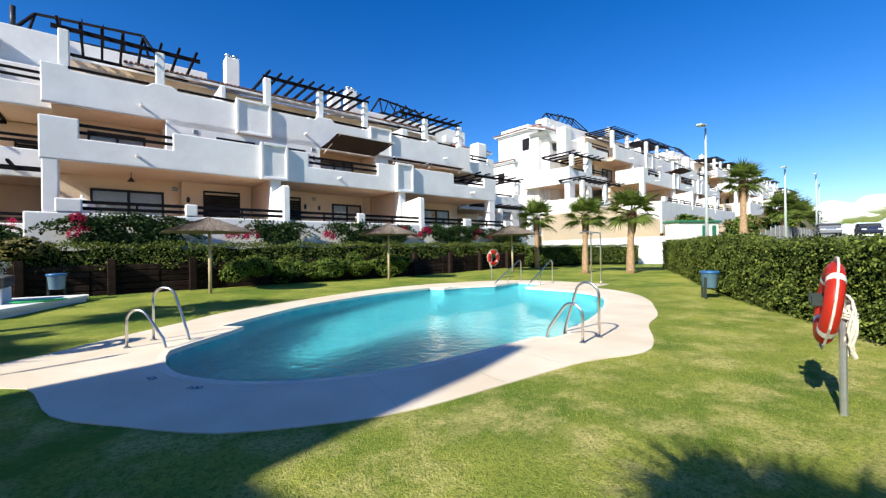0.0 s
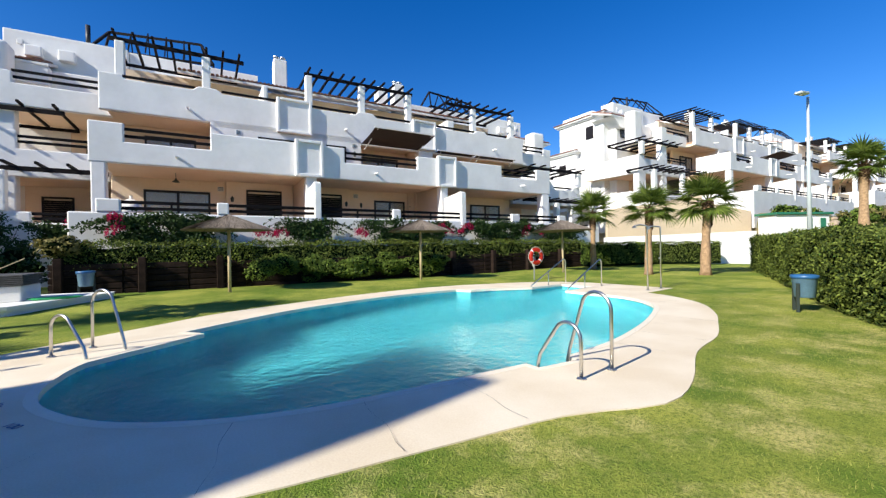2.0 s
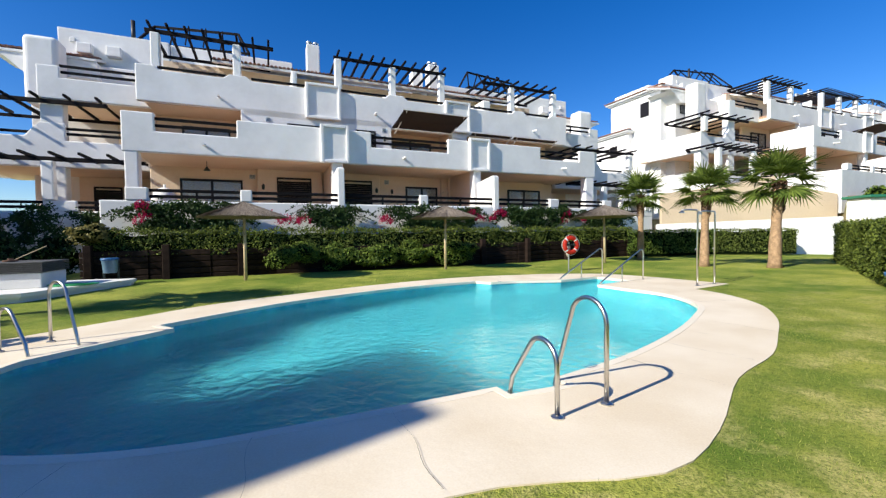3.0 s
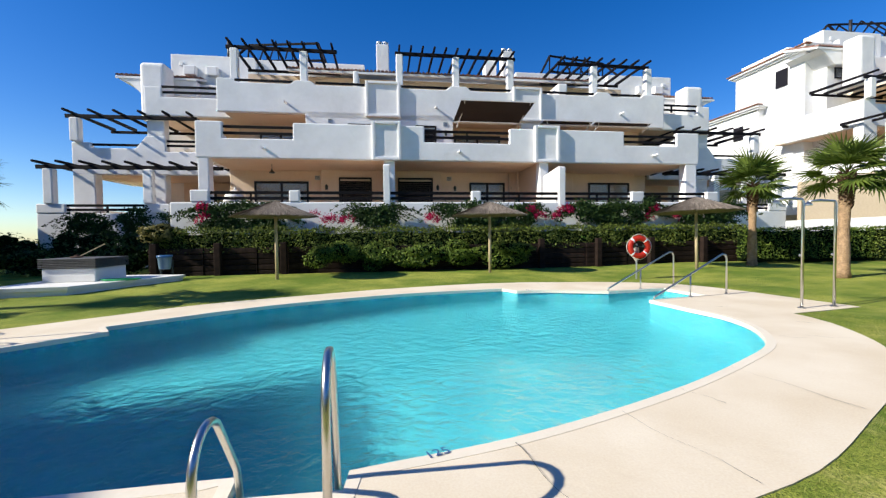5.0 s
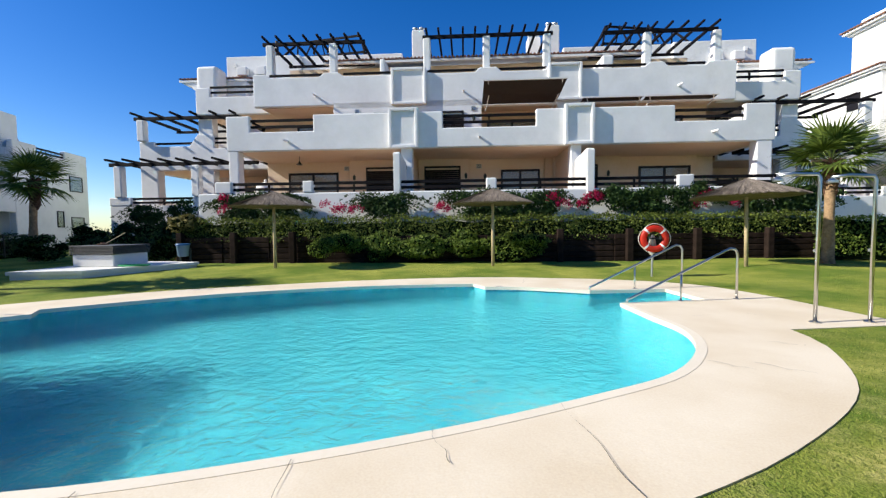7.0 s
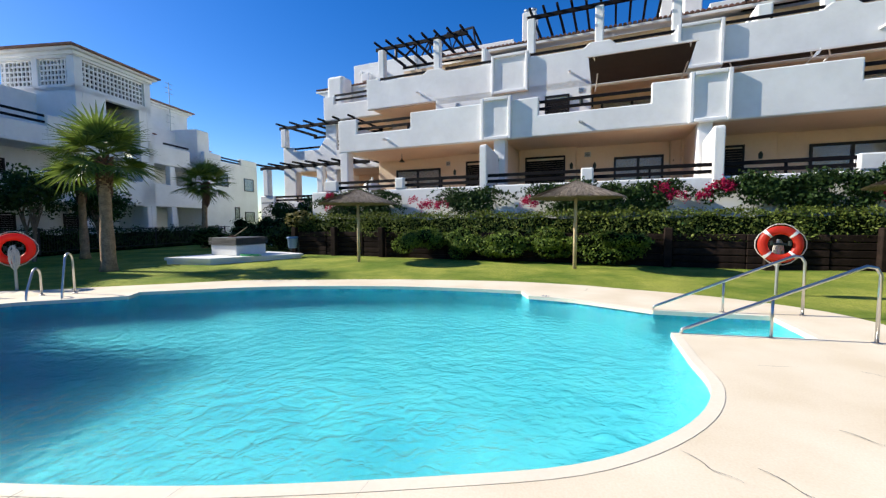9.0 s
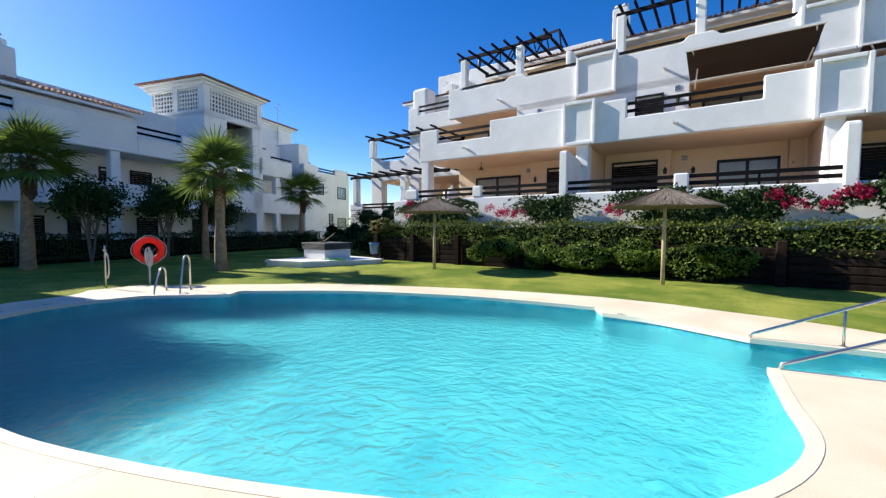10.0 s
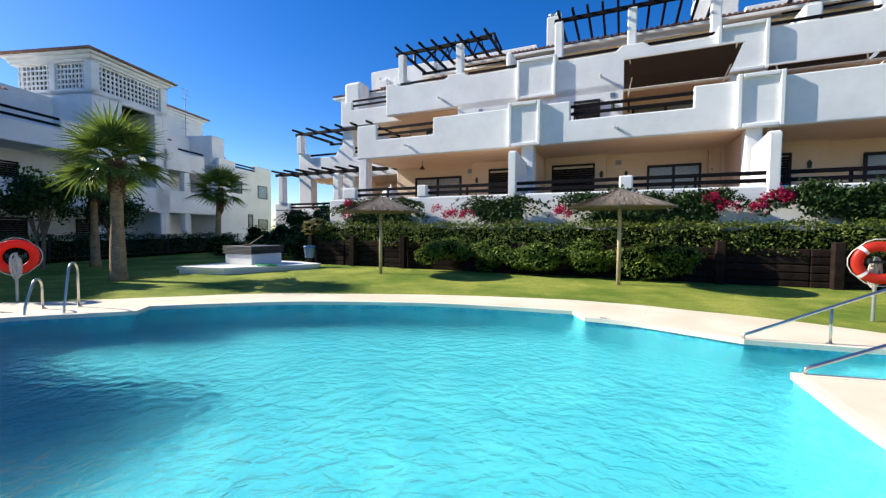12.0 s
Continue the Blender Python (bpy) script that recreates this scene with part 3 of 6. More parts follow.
def pergola(parent, x0, x1, y, z, back, n, posts=(), zpost=0, slope=0.0, label="dark stained timber pergola"):
    """A front beam with rafters that run back from it."""
    p = part("pergola", beam(bmesh.new(), (x0, y, z), (x1, y, z), 0.12, 0.2, 0.015), DARK_WOOD, parent, label)
    bm0 = bmesh.new()
    box(bm0, -0.055, 0.055, -0.6, back, -0.1, 0.1, 0.012)
    for v in bm0.verts:
        if v.co.y < -0.5 and v.co.z < 0:
            v.co.z += 0.09
    part("back_beam", beam(bmesh.new(), (x0 + 0.15, y + back - 0.2, z), (x1 - 0.15, y + back - 0.2, z), 0.1, 0.16, 0.01), DARK_WOOD, p)
    me = mesh_of("rafter", bm0, DARK_WOOD)
    for k in range(n):
        x = x0 + 0.25 + (x1 - x0 - 0.5) * k / (n - 1)
        r = part("rafter", me, None, p, loc=(x, y, z + 0.16))
        r.rotation_euler = (slope, 0, 0)
    for x in posts:
        part("pergola_post", boxes([(x - 0.2, x + 0.2, y - 0.2, y + 0.2, zpost, z - 0.1)], 0.05, 2), STUCCO, p, "white rendered pergola post")
    return p


def hip_frame(parent, x0, x1, y0, y1, z0, z1):
    """An open hipped roof frame of dark steel."""
    bm = bmesh.new()
    xa, xb, ym = x0 + 0.7, x1 - 0.7, (y0 + y1) / 2
    for a, b in (((x0, y0), (x1, y0)), ((x1, y0), (x1, y1)), ((x1, y1), (x0, y1)), ((x0, y1), (x0, y0))):
        beam(bm, (*a, z0), (*b, z0), 0.1, 0.14)
    beam(bm, (xa, ym, z1), (xb, ym, z1), 0.1, 0.14)
    for x, y, xr in ((x0, y0, xa), (x0, y1, xa), (x1, y0, xb), (x1, y1, xb)):
        beam(bm, (x, y, z0), (xr, ym, z1), 0.1, 0.14)
        beam(bm, (x, y, z0 - 1.0), (x, y, z0), 0.12, 0.12)
    for k in range(1, 5):
        x = xa + (xb - xa) * k / 5
        for y in (y0, y1):
            beam(bm, (x, y, z0), (x, ym, z1), 0.06, 0.1)
    return part("roof_frame", bm, DARK_WOOD, parent, "open hipped roof frame of dark timber")


def tile_roof(parent, x0, x1, y0, y1, z0, z1, label="roof slope of worn terracotta barrel tiles"):
    """A tiled slope that rises from y0 to y1; half-round tiles in rows."""
    w = 0.24
    n = max(1, int((x1 - x0) / w))
    bm = bmesh.new()
    rise = math.atan2(z1 - z0, y1 - y0)
    run = math.hypot(z1 - z0, y1 - y0)
    rows = max(1, int(run / 0.42))
    for i in range(n):
        for j in range(rows):
            a0, a1 = run * j / rows, run * (j + 1) / rows + 0.05
            ra, rb = 0.11, 0.085
            ring = []
            for (a, rr, lift) in ((a0, ra, 0.05), (a1, rb, 0.02)):
                pts = []
                for k in range(5):
                    th = math.pi * k / 4
                    hx, hz = rr * math.cos(th), rr * math.sin(th) + lift
                    pts.append(bm.verts.new((x0 + w * (i + 0.5) + hx, y0 + a * math.cos(rise) - hz * math.sin(rise), z0 + a * math.sin(rise) + hz * math.cos(rise))))
                ring.append(pts)
            for k in range(4):
                bm.faces.new((ring[0][k], ring[0][k + 1], ring[1][k + 1], ring[1][k]))
            bm.faces.new(ring[0])
    bmesh.ops.recalc_face_normals(bm, faces=bm.faces)
    ob = part("roof", bm, ROOF_TILE, parent, label)
    pb = bmesh.new()
    vs = [pb.verts.new(c) for c in ((x0, y0, z0), (x1, y0, z0), (x1, y1, z1), (x0, y1, z1), (x0, y0, z0 - 0.14), (x1, y0, z0 - 0.14), (x1, y1, z1 - 0.14), (x0, y1, z1 - 0.14))]
    for f in ((0, 1, 2, 3), (7, 6, 5, 4), (0, 4, 5, 1), (1, 5, 6, 2), (2, 6, 7, 3), (3, 7, 4, 0)):
        pb.faces.new([vs[i] for i in f])
    part("roof_board", pb, STUCCO, ob)
    return ob


def chimney(parent, x, y, z0, z1, w=0.85):
    c = part("chimney", boxes([(x - w / 2, x + w / 2, y - w / 2, y + w / 2, z0, z1)], 0.05, 2), STUCCO, parent, "white rendered chimney")
    for dx in (-w / 4, w / 4):
        part("chimney_pot", lathe(bmesh.new(), [(0.17, z1), (0.17, z1 + 0.12), (0.12, z1 + 0.14), (0.12, z1 + 0.2), (0.2, z1 + 0.22), (0.2, z1 + 0.3)], 12, (x + dx, y, 0)), METAL, c)


def wall_lamp(parent, x, y, z):
    lathe_bm = lathe(bmesh.new(), [(0.02, -0.16), (0.07, -0.14), (0.09, 0.06), (0.05, 0.12), (0.02, 0.17)], 8, (x, y, z))
    part("wall_lamp", lathe_bm, DARK_METAL, parent, "small dark wall lantern")


def pendant(parent, x, y, ztop):
    bm = tube(bmesh.new(), [(x, y, ztop), (x, y, ztop - 0.28)], 0.015, 6)
    lathe(bm, [(0.17, -0.45), (0.15, -0.43), (0.06, -0.33), (0.03, -0.26)], 10, (x, y, ztop))
    part("pendant_lamp", bm, DARK_METAL, parent, "dark iron pendant lantern under the terrace ceiling")


def spout(parent, x, y, z, l=0.5):
    bm = tube(bmesh.new(), [(x, y, z), (x, y - l, z - 0.03)], 0.06, 8)
    part("spout", bm, STUCCO, parent, "short white drain spout")


def vent(parent, x, y, z, s=0.3):
    v = part("vent", boxes([(x, x + s, y - 0.025, y - 0.001, z, z + s * 0.85)], 0.01), METAL, parent, "small square wall vent")
    for k in range(3):
        part("slat", boxes([(x + 0.04, x + s - 0.04, y - 0.035, y - 0.025, z + 0.05 + 0.07 * k, z + 0.08 + 0.07 * k)]), SLAT_GREY, v)


def raised_panel(parent, x0, x1, z0, z1, y):
    rows = [(x0, x0 + 0.16, y - 0.2, y + 0.02, z0, z1), (x1 - 0.16, x1, y - 0.2, y + 0.02, z0, z1), (x0 + 0.16, x1 - 0.16, y - 0.2, y + 0.02, z0, z0 + 0.16), (x0 + 0.16, x1 - 0.16, y - 0.2, y + 0.02, z1 - 0.16, z1),
            (x0 + 0.1, x1 - 0.1, y - 0.1, y + 0.03, z0 + 0.1, z1 - 0.1)]
    for name, row in zip(("panel_frame", "panel_frame", "panel_frame", "panel_frame", "wall_panel"), rows):
        part(name, boxes([row], 0.035, 2), STUCCO, parent, "raised rendered panel" if name == "wall_panel" else "")


def awning(parent, x0, x1, y0, y1, z0, z1):
    """Cloth from the wall (y1, z1) out to the front bar (y0, z0)."""
    bm = bmesh.new()
    n = 10
    for k in range(n):
        a, b = x0 + (x1 - x0) * k / n, x0 + (x1 - x0) * (k + 1) / n
        sag = 0.05
        vs = [bm.verts.new(c) for c in ((a, y0, z0), (b, y0, z0), (b, (y0 + y1) / 2, (z0 + z1) / 2 - sag), (a, (y0 + y1) / 2, (z0 + z1) / 2 - sag), (b, y1, z1), (a, y1, z1))]
        bm.faces.new(vs[:4])
        bm.faces.new((vs[3], vs[2], vs[4], vs[5]))
    bmesh.ops.remove_doubles(bm, verts=bm.verts, dist=0.001)
    aw = part("awning", bm, AWNING, parent, "brown fabric awning, let out")
    part("awning_bar", beam(bmesh.new(), (x0 - 0.05, y0, z0 + 0.02), (x1 + 0.05, y0, z0 + 0.02), 0.08, 0.08), WHITE_PLASTIC, aw)
    for x in (x0 + 0.2, x1 - 0.2):
        part("awning_arm", tube(bmesh.new(), [(x, y0, z0), (x + 0.15, (y0 + y1) / 2, z0 - 0.15), (x, y1, z1 - 0.35)], 0.03, 6), WHITE_PLASTIC, aw)


def wing(h, s):
    """The end of the building, then drawn out a little towards its tip."""
    before = set(h.children_recursive)
    wing_parts(h, s)
    def warp(v, o):
        x = v.x + o.x
        x1 = x if s == 1 else 21.0 - x
        if x1 < -2.3:
            y1 = 0.9
            x2 = -2.3 + (x1 + 2.3) * 1.1
            return Vector(((x2 if s == 1 else 21.0 - x2) - x, y1, 0))
        return Vector((0, 0, 0))
    seen = set()
    for ob in h.children_recursive:
        if ob in before:
            continue
        if ob.location.length > 0.01:
            ob.location += warp(Vector((0, 0, 0)), ob.location)
        elif ob.data and ob.data.name not in seen:
            seen.add(ob.data.name)
            for v in ob.data.vertices:
                v.co += warp(v.co, Vector((0, 0, 0)))


def wing_parts(h, s):
    """The stepped end of the building; s = 1 for the end towards small x, -1 mirrored about x = 10.5."""
    X = (lambda x: x) if s == 1 else (lambda x: 21.0 - x)

    def bx(rows, bev=0.05):
        return blocks([(min(X(a), X(b)), max(X(a), X(b)), *r) for a, b, *r in rows], bev, 2)
    def rl(a, b, y, zs):
        rail(h, min(X(a), X(b)), max(X(a), X(b)), y, zs)
    def pg(a, b, y, z, back, n, posts, zp):
        pergola(h, min(X(a), X(b)), max(X(a), X(b)), y, z, back, n, [X(p) for p in posts], zp)
    # lower terrace
    part("wall", bx([(-10.3, -2.9, 24.1, 24.4, -0.3, 3.1), (-10.3, -10.0, 24.4, 31, -0.3, 3.55), (-10.3, -9.1, 24.08, 24.42, 3.1, 3.58), (-5.8, -4.7, 24.08, 24.42, 3.1, 3.58)]), STUCCO, h)
    part("terrace_floor", bx([(-10.0, -2.9, 24.4, 31, 2.5, 2.75)], 0), FLOOR_TILE, h)
    rl(-9.1, -5.8, 24.2, (3.5, 3.28))
    rl(-4.7, -2.9, 24.2, (3.5, 3.28))
    pg(-10.3, -2.3, 24.2, 5.45, 2.6, 9, (-9.75, -5.6), 3.58)
    # upper balcony front
    bm = plate([(X(x), z) for x, z in ((-9.75, 5.3), (-9.75, 7.05), (-8.9, 7.05), (-8.9, 6.75), (-6.9, 6.75), (-6.4, 7.45), (-5.5, 7.45), (-5.5, 6.6), (-2.45, 6.6), (-2.45, 5.3))], 25.7, 26.0)
    part("parapet", bm, STUCCO, h)
    part("wall", bx([(-9.75, -8.75, 25.7, 26.3, 2.7, 5.35), (-6.35, -5.55, 25.72, 26.3, 2.7, 9.4), (-9.75, -9.45, 26.0, 31, 5.3, 7.05)]), STUCCO, h)
    part("balcony_slab", bx([(-9.6, -2.5, 26.0, 32, 5.35, 5.6)], 0), CREAM, h)
    rl(-8.9, -6.8, 25.85, (6.95,))
    rl(-5.5, -2.45, 25.85, (7.2, 6.95))
    pg(-9.9, -3.95, 25.6, 8.4, 3.6, 6, (-9.45,), 7.05)
    # second floor front, roof terrace
    part("parapet", plate([(X(x), z) for x, z in ((-6.4, 8.55), (-6.4, 10.15), (-5.6, 10.15), (-5.6, 9.6), (-2.35, 9.6), (-2.35, 8.55))], 25.65, 25.95), STUCCO, h)
    part("balcony_slab", bx([(-6.3, -2.4, 25.95, 30, 8.6, 8.85)], 0), CREAM, h)
    rl(-5.6, -2.4, 25.8, (10.2, 9.9))
    part("wall", bx([(-8.0, -2.4, 29.5, 29.8, 2.7, 11.7), (-8.0, -7.7, 29.8, 40, 0.5, 11.7)]), STUCCO, h)
    part("wall", bx([(-6.2, -2.4, 29.3, 29.49, 2.75, 5.35), (-4.5, -2.4, 29.3, 29.49, 5.6, 8.55)]), CREAM, h)
    tile_roof(h, *sorted((X(-9.4), X(-5.2))), 28.9, 31.5, 11.85, 12.7)
    part("soffit", plate([(X(x), z) for x, z in ((-9.3, 11.72), (-8.7, 11.45), (-8.0, 10.7), (-5.2, 10.7), (-5.2, 11.72))], 28.95, 31.5, 0.02), STUCCO, h, "flared white eaves under the tiles")
    if s == 1:
        part("flue", tube(bmesh.new(), [(-4.1, 31.2, 13.8), (-4.1, 31.2, 15.3)], 0.11, 10), BLACK, h, "thin black flue pipe", smooth=True)
    part("chimney_block", boxes([(*sorted((X(-7.6), X(-6.3))), 27.7, 28.9, 8.8, 12.3)], 0.22, 4), STUCCO, h, "white rendered chimney block with rounded edges")
    shuttered_door(h, *sorted((X(-5.6), X(-4.4))), 29.28, 2.75, 4.8)
    shuttered_door(h, *sorted((X(-3.9), X(-2.7))), 29.28, 5.6, 7.6)
    small_window(h, *sorted((X(-7.4), X(-6.6))), 29.48, 9.9, 10.7)
    # penthouse block
    part("wall", bx([(-7.2, -2.31, 30.5, 38, 8.8, 14.0), (-2.29, 4.9, 31.7, 38, 8.8, 14.0)]), STUCCO, h)
    part("roof_box", bx([(-6.35, -5.7, 30.1, 30.55, 12.55, 13.15), (-5.1, -4.45, 30.1, 30.55, 12.55, 13.15), (-6.7, -6.45, 30.42, 30.5, 13.2, 13.5)]), STUCCO, h, "small white rendered vent box on the wall")
    hip_frame(h, *sorted((X(-4.2), X(2.2))), 31.8, 35.0, 14.2, 16.1)


def apartment_building(loc, label, full=True):
    h = empty("apartment_building", loc, label, "apartment building", "white terraced apartment buildings")
    # terrace wall with low pillars
    part("wall", blocks([(-2.75, 23.55, 20.45, 20.8, -0.2, 3.28)], 0.05, 2), STUCCO, h, "long white rendered terrace wall")
    part("wall", blocks([(-2.75, -2.45, 20.8, 25.4, -0.2, 3.28), (23.25, 23.55, 20.8, 25.4, -0.2, 3.28)], 0.05), STUCCO, h)
    for x0, x1 in ((-1.95, -1.2), (2.05, 2.5), (10.15, 10.6), (18.2, 18.85), (22.3, 22.95)):
        part("pillar", blocks([(x0, x1, 20.43, 20.82, 3.28, 3.8)], 0.05, 2), STUCCO, h, "low white rendered rail pillar")
    for x0, x1 in ((-1.2, 2.05), (2.5, 6.1), (6.42, 10.15), (10.6, 14.42), (14.75, 18.2), (18.85, 22.3)):
        rail(h, x0, x1, 20.62, (3.7, 3.46))
    part("terrace_floor", boxes([(-2.45, 23.25, 20.8, 27, 2.5, 2.72)]), FLOOR_TILE, h)
    # buttressed dividing walls
    for x0, x1 in ((6.12, 6.42), (14.42, 14.74)):
        bm = bmesh.new()
        f = bm.faces.new([bm.verts.new((x0, y, z)) for y, z in ((20.4, 4.92), (20.55, 5.0), (22.4, 4.8), (22.4, 2.7), (20.4, 2.7))])
        r = bmesh.ops.extrude_face_region(bm, geom=[f])
        for v in r["geom"]:
            if isinstance(v, bmesh.types.BMVert):
                v.co.x = x1
        bmesh.ops.recalc_face_normals(bm, faces=bm.faces)
        bmesh.ops.bevel(bm, geom=list(bm.edges), offset=0.03, segments=2, affect="EDGES")
        part("dividing_wall", bm, STUCCO, h, "white rendered dividing wall between terraces")
    # columns under the first floor
    part("wall", blocks([(-2.45, -1.95, 22.42, 22.95, 2.72, 5.56), (6.15, 6.7, 22.45, 23.0, 2.72, 5.56), (14.25, 14.75, 22.45, 23.0, 2.72, 5.56), (22.7, 23.4, 22.42, 22.95, 2.72, 5.56)], 0.05, 2), STUCCO, h, "white rendered column")
    # ground floor back wall and ceiling
    part("wall", blocks([(-2.4, 2.6, 26.3, 26.6, 2.72, 5.6), (2.6, 6.1, 25.9, 26.6, 2.72, 5.6), (6.6, 9.5, 25.9, 26.6, 2.72, 5.6), (9.5, 13.75, 26.3, 26.6, 2.72, 5.6), (14.2, 17.8, 25.9, 26.6, 2.72, 5.6), (17.8, 22.2, 26.3, 26.6, 2.72, 5.6), (22.2, 23.4, 26.9, 27.1, 2.72, 5.6), (6.15, 6.55, 23.02, 26.6, 2.72, 5.56), (14.3, 14.72, 23.02, 26.6, 2.72, 5.56), (13.77, 14.28, 26.2, 26.6, 2.72, 5.6)], 0.03), CREAM, h, "cream rendered terrace wall")
    part("ceiling", boxes([(-2.3, 23.3, 22.7, 27.2, 5.56, 5.8)]), CREAM, h, "cream rendered terrace ceiling")
    sliding_door(h, -1.1, 1.85, 26.26, 2.75, 4.95)
    shuttered_door(h, 3.6, 5.45, 25.85, 2.75, 5.15)
    shuttered_door(h, 6.95, 9.0, 25.85, 2.75, 5.15)
    sliding_door(h, 11.3, 13.5, 26.26, 2.75, 4.95)
    shuttered_door(h, 15.3, 16.6, 25.85, 2.75, 5.1)
    sliding_door(h, 19.0, 21.8, 26.26, 2.75, 5.0)
    for x, y in ((2.9, 25.88), (6.35, 22.4), (9.3, 25.88), (10.4, 26.28), (17.2, 25.88), (13.9, 26.28)):
        wall_lamp(h, x, y, 4.6)
    pendant(h, 0.4, 24.2, 5.56)
    vent(h, 2.2, 26.3, 5.05)
    vent(h, 9.9, 26.3, 5.05)
    # first floor
    part("parapet", notched(-2.52, 23.5, 5.52, 7.24, [(-1.33, 1.86, 6.45), (8.2, 12.62, 6.45), (19.02, 22.15, 6.5)], 22.4, 22.7), STUCCO, h, "white rendered balcony parapet with stepped openings")
    part("parapet", blocks([(-2.52, -2.22, 22.7, 25.6, 5.52, 7.24), (23.2, 23.5, 22.7, 25.6, 5.52, 7.24)], 0.05, 2), STUCCO, h)
    for x0, x1 in ((-1.33, 1.86), (8.2, 12.62), (19.02, 22.15)):
        rail(h, x0, x1, 22.55, (7.02, 6.72))
    for x0, x1 in ((5.6, 7.02), (13.92, 15.3)):
        raised_panel(h, x0, x1, 5.5, 7.4, 22.4)
    part("balcony_floor", boxes([(-2.3, 23.3, 22.6, 29.5, 5.81, 6.05)]), FLOOR_TILE, h)
    for x in (0.55, 9.95, 20.7):
        spout(h, x, 22.4, 5.98)
    # first floor back walls
    F = 25.5
    part("wall", blocks([(1.9, 10.2, F, 25.85, 6.05, 8.75), (14.3, 15.4, F, 25.85, 6.05, 8.75)], 0.03), STUCCO, h)
    part("wall", blocks([(-2.4, 1.9, 28.0, 28.3, 6.05, 8.75), (10.2, 14.3, 27.6, 27.9, 6.05, 8.75), (15.4, 23.4, 27.6, 27.9, 6.05, 8.75), (1.88, 2.1, 25.85, 28.0, 6.05, 8.6), (10.0, 10.2, 25.85, 27.6, 6.05, 8.6), (14.3, 14.5, 25.85, 27.6, 6.05, 8.6)], 0.03), CREAM, h)
    part("ceiling", boxes([(-2.4, 23.4, 25.86, 29, 8.6, 8.85)]), CREAM, h)
    shuttered_door(h, 4.2, 6.2, F - 0.05, 6.05, 8.1)
    shuttered_door(h, 8.0, 9.2, F - 0.05, 6.05, 8.1)
    sliding_door(h, 10.6, 13.6, 27.55, 6.05, 8.1)
    sliding_door(h, -1.2, 1.2, 27.95, 6.05, 8.1, False)
    sliding_door(h, 16.2, 18.6, 27.55, 6.05, 8.1, False)
    sliding_door(h, 19.5, 22.0, 27.55, 6.05, 8.1, False)
    awning(h, 10.2, 14.2, 22.95, 25.48, 8.8, 8.42)
    awning(h, 15.5, 18.6, 24.9, 25.48, 8.45, 8.4)
    awning(h, 18.75, 22.4, 24.9, 25.48, 8.45, 8.4)
    for x in (3.1, 9.6):
        vent(h, x, F, 8.1, 0.26)
        wall_lamp(h, x + 0.15, F - 0.06, 7.7)
    # second floor parapet: stepped top with bumps at the pergola posts
    prof = [(-2.7, 8.6), (2.0, 8.6), (2.0, 8.35), (23.7, 8.35), (23.7, 10.4), (22.3, 10.4), (22.1, 10.2), (20.2, 10.2), (19.9, 10.45), (19.2, 10.45), (18.9, 10.2), (15.6, 10.2), (15.6, 10.4), (13.8, 10.4), (13.6, 10.2), (11.3, 10.2),
            (11.0, 10.45), (10.1, 10.45), (9.8, 10.2), (7.2, 10.2), (7.2, 10.4), (5.2, 10.4), (5.2, 10.2), (2.5, 10.2), (2.2, 10.42), (1.4, 10.42), (1.1, 10.2), (-1.7, 10.2), (-1.9, 10.4), (-2.7, 10.4)]
    part("parapet", plate(prof, F, F + 0.3), STUCCO, h, "white rendered roof terrace parapet with stepped top")
    for x0, x1 in ((5.2, 7.15), (13.8, 15.6)):
        raised_panel(h, x0, x1, 8.5, 10.5, F)
    for x0, x1 in ((-1.75, 1.2), (2.5, 5.15), (7.2, 9.9), (11.2, 13.7), (15.6, 19.0), (20.1, 22.1)):
        rail(h, x0, x1, F + 0.15, (10.36,))
    part("balcony_floor", boxes([(-2.4, 23.4, F + 0.3, 31, 8.86, 9.05)]), FLOOR_TILE, h)
    for x in (0.9, 9.2, 20.7):
        spout(h, x, F, 9.15)
    # roof terrace
    pergola(h, -2.4, 3.6, 26.2, 12.35, 3.4, 8, (-1.95, 1.75), 10.2, 0.0)
    pergola(h, 6.9, 14.2, 26.2, 12.45, 3.4, 11, (7.15, 10.5, 13.85), 10.2, 0.0)
    pergola(h, 16.9, 23.1, 26.2, 12.35, 3.4, 8, (19.3, 23.0), 10.2, 0.0)
    part("wall", blocks([(-2.3, 23.3, 29.6, 29.9, 9.05, 12.2)]), CREAM, h)
    for x0, x1 in ((0.5, 3.5), (8.6, 12.2), (17.5, 20.5)):
        sliding_door(h, x0, x1, 29.55, 9.05, 11.3, False)
    tile_roof(h, 0.3, 20.7, 28.7, 31.6, 12.3, 13.1)
    for x, y in ((6.2, 30.8), (15.1, 30.8), (14.0, 31.5)):
        chimney(h, x, y, 12.6, 14.9 if y < 31 else 14.5)
    part("terrace_divider", blocks([(16.8, 17.4, 25.8, 29.5, 9.0, 11.0), (4.5, 4.8, 25.8, 29.5, 9.0, 11.2), (10.4, 10.7, 27.8, 29.5, 9.0, 11.2)], 0.08, 2), STUCCO, h)
    wing(h, 1)
    wing(h, -1)
    # body behind
    part("body", blocks([(-7.5, 28.5, 33, 44, 0.5, 13.3), (-2.2, 23.2, 29.9, 33, 2.7, 12.15)]), STUCCO, h, "rear body of the building")
    return h


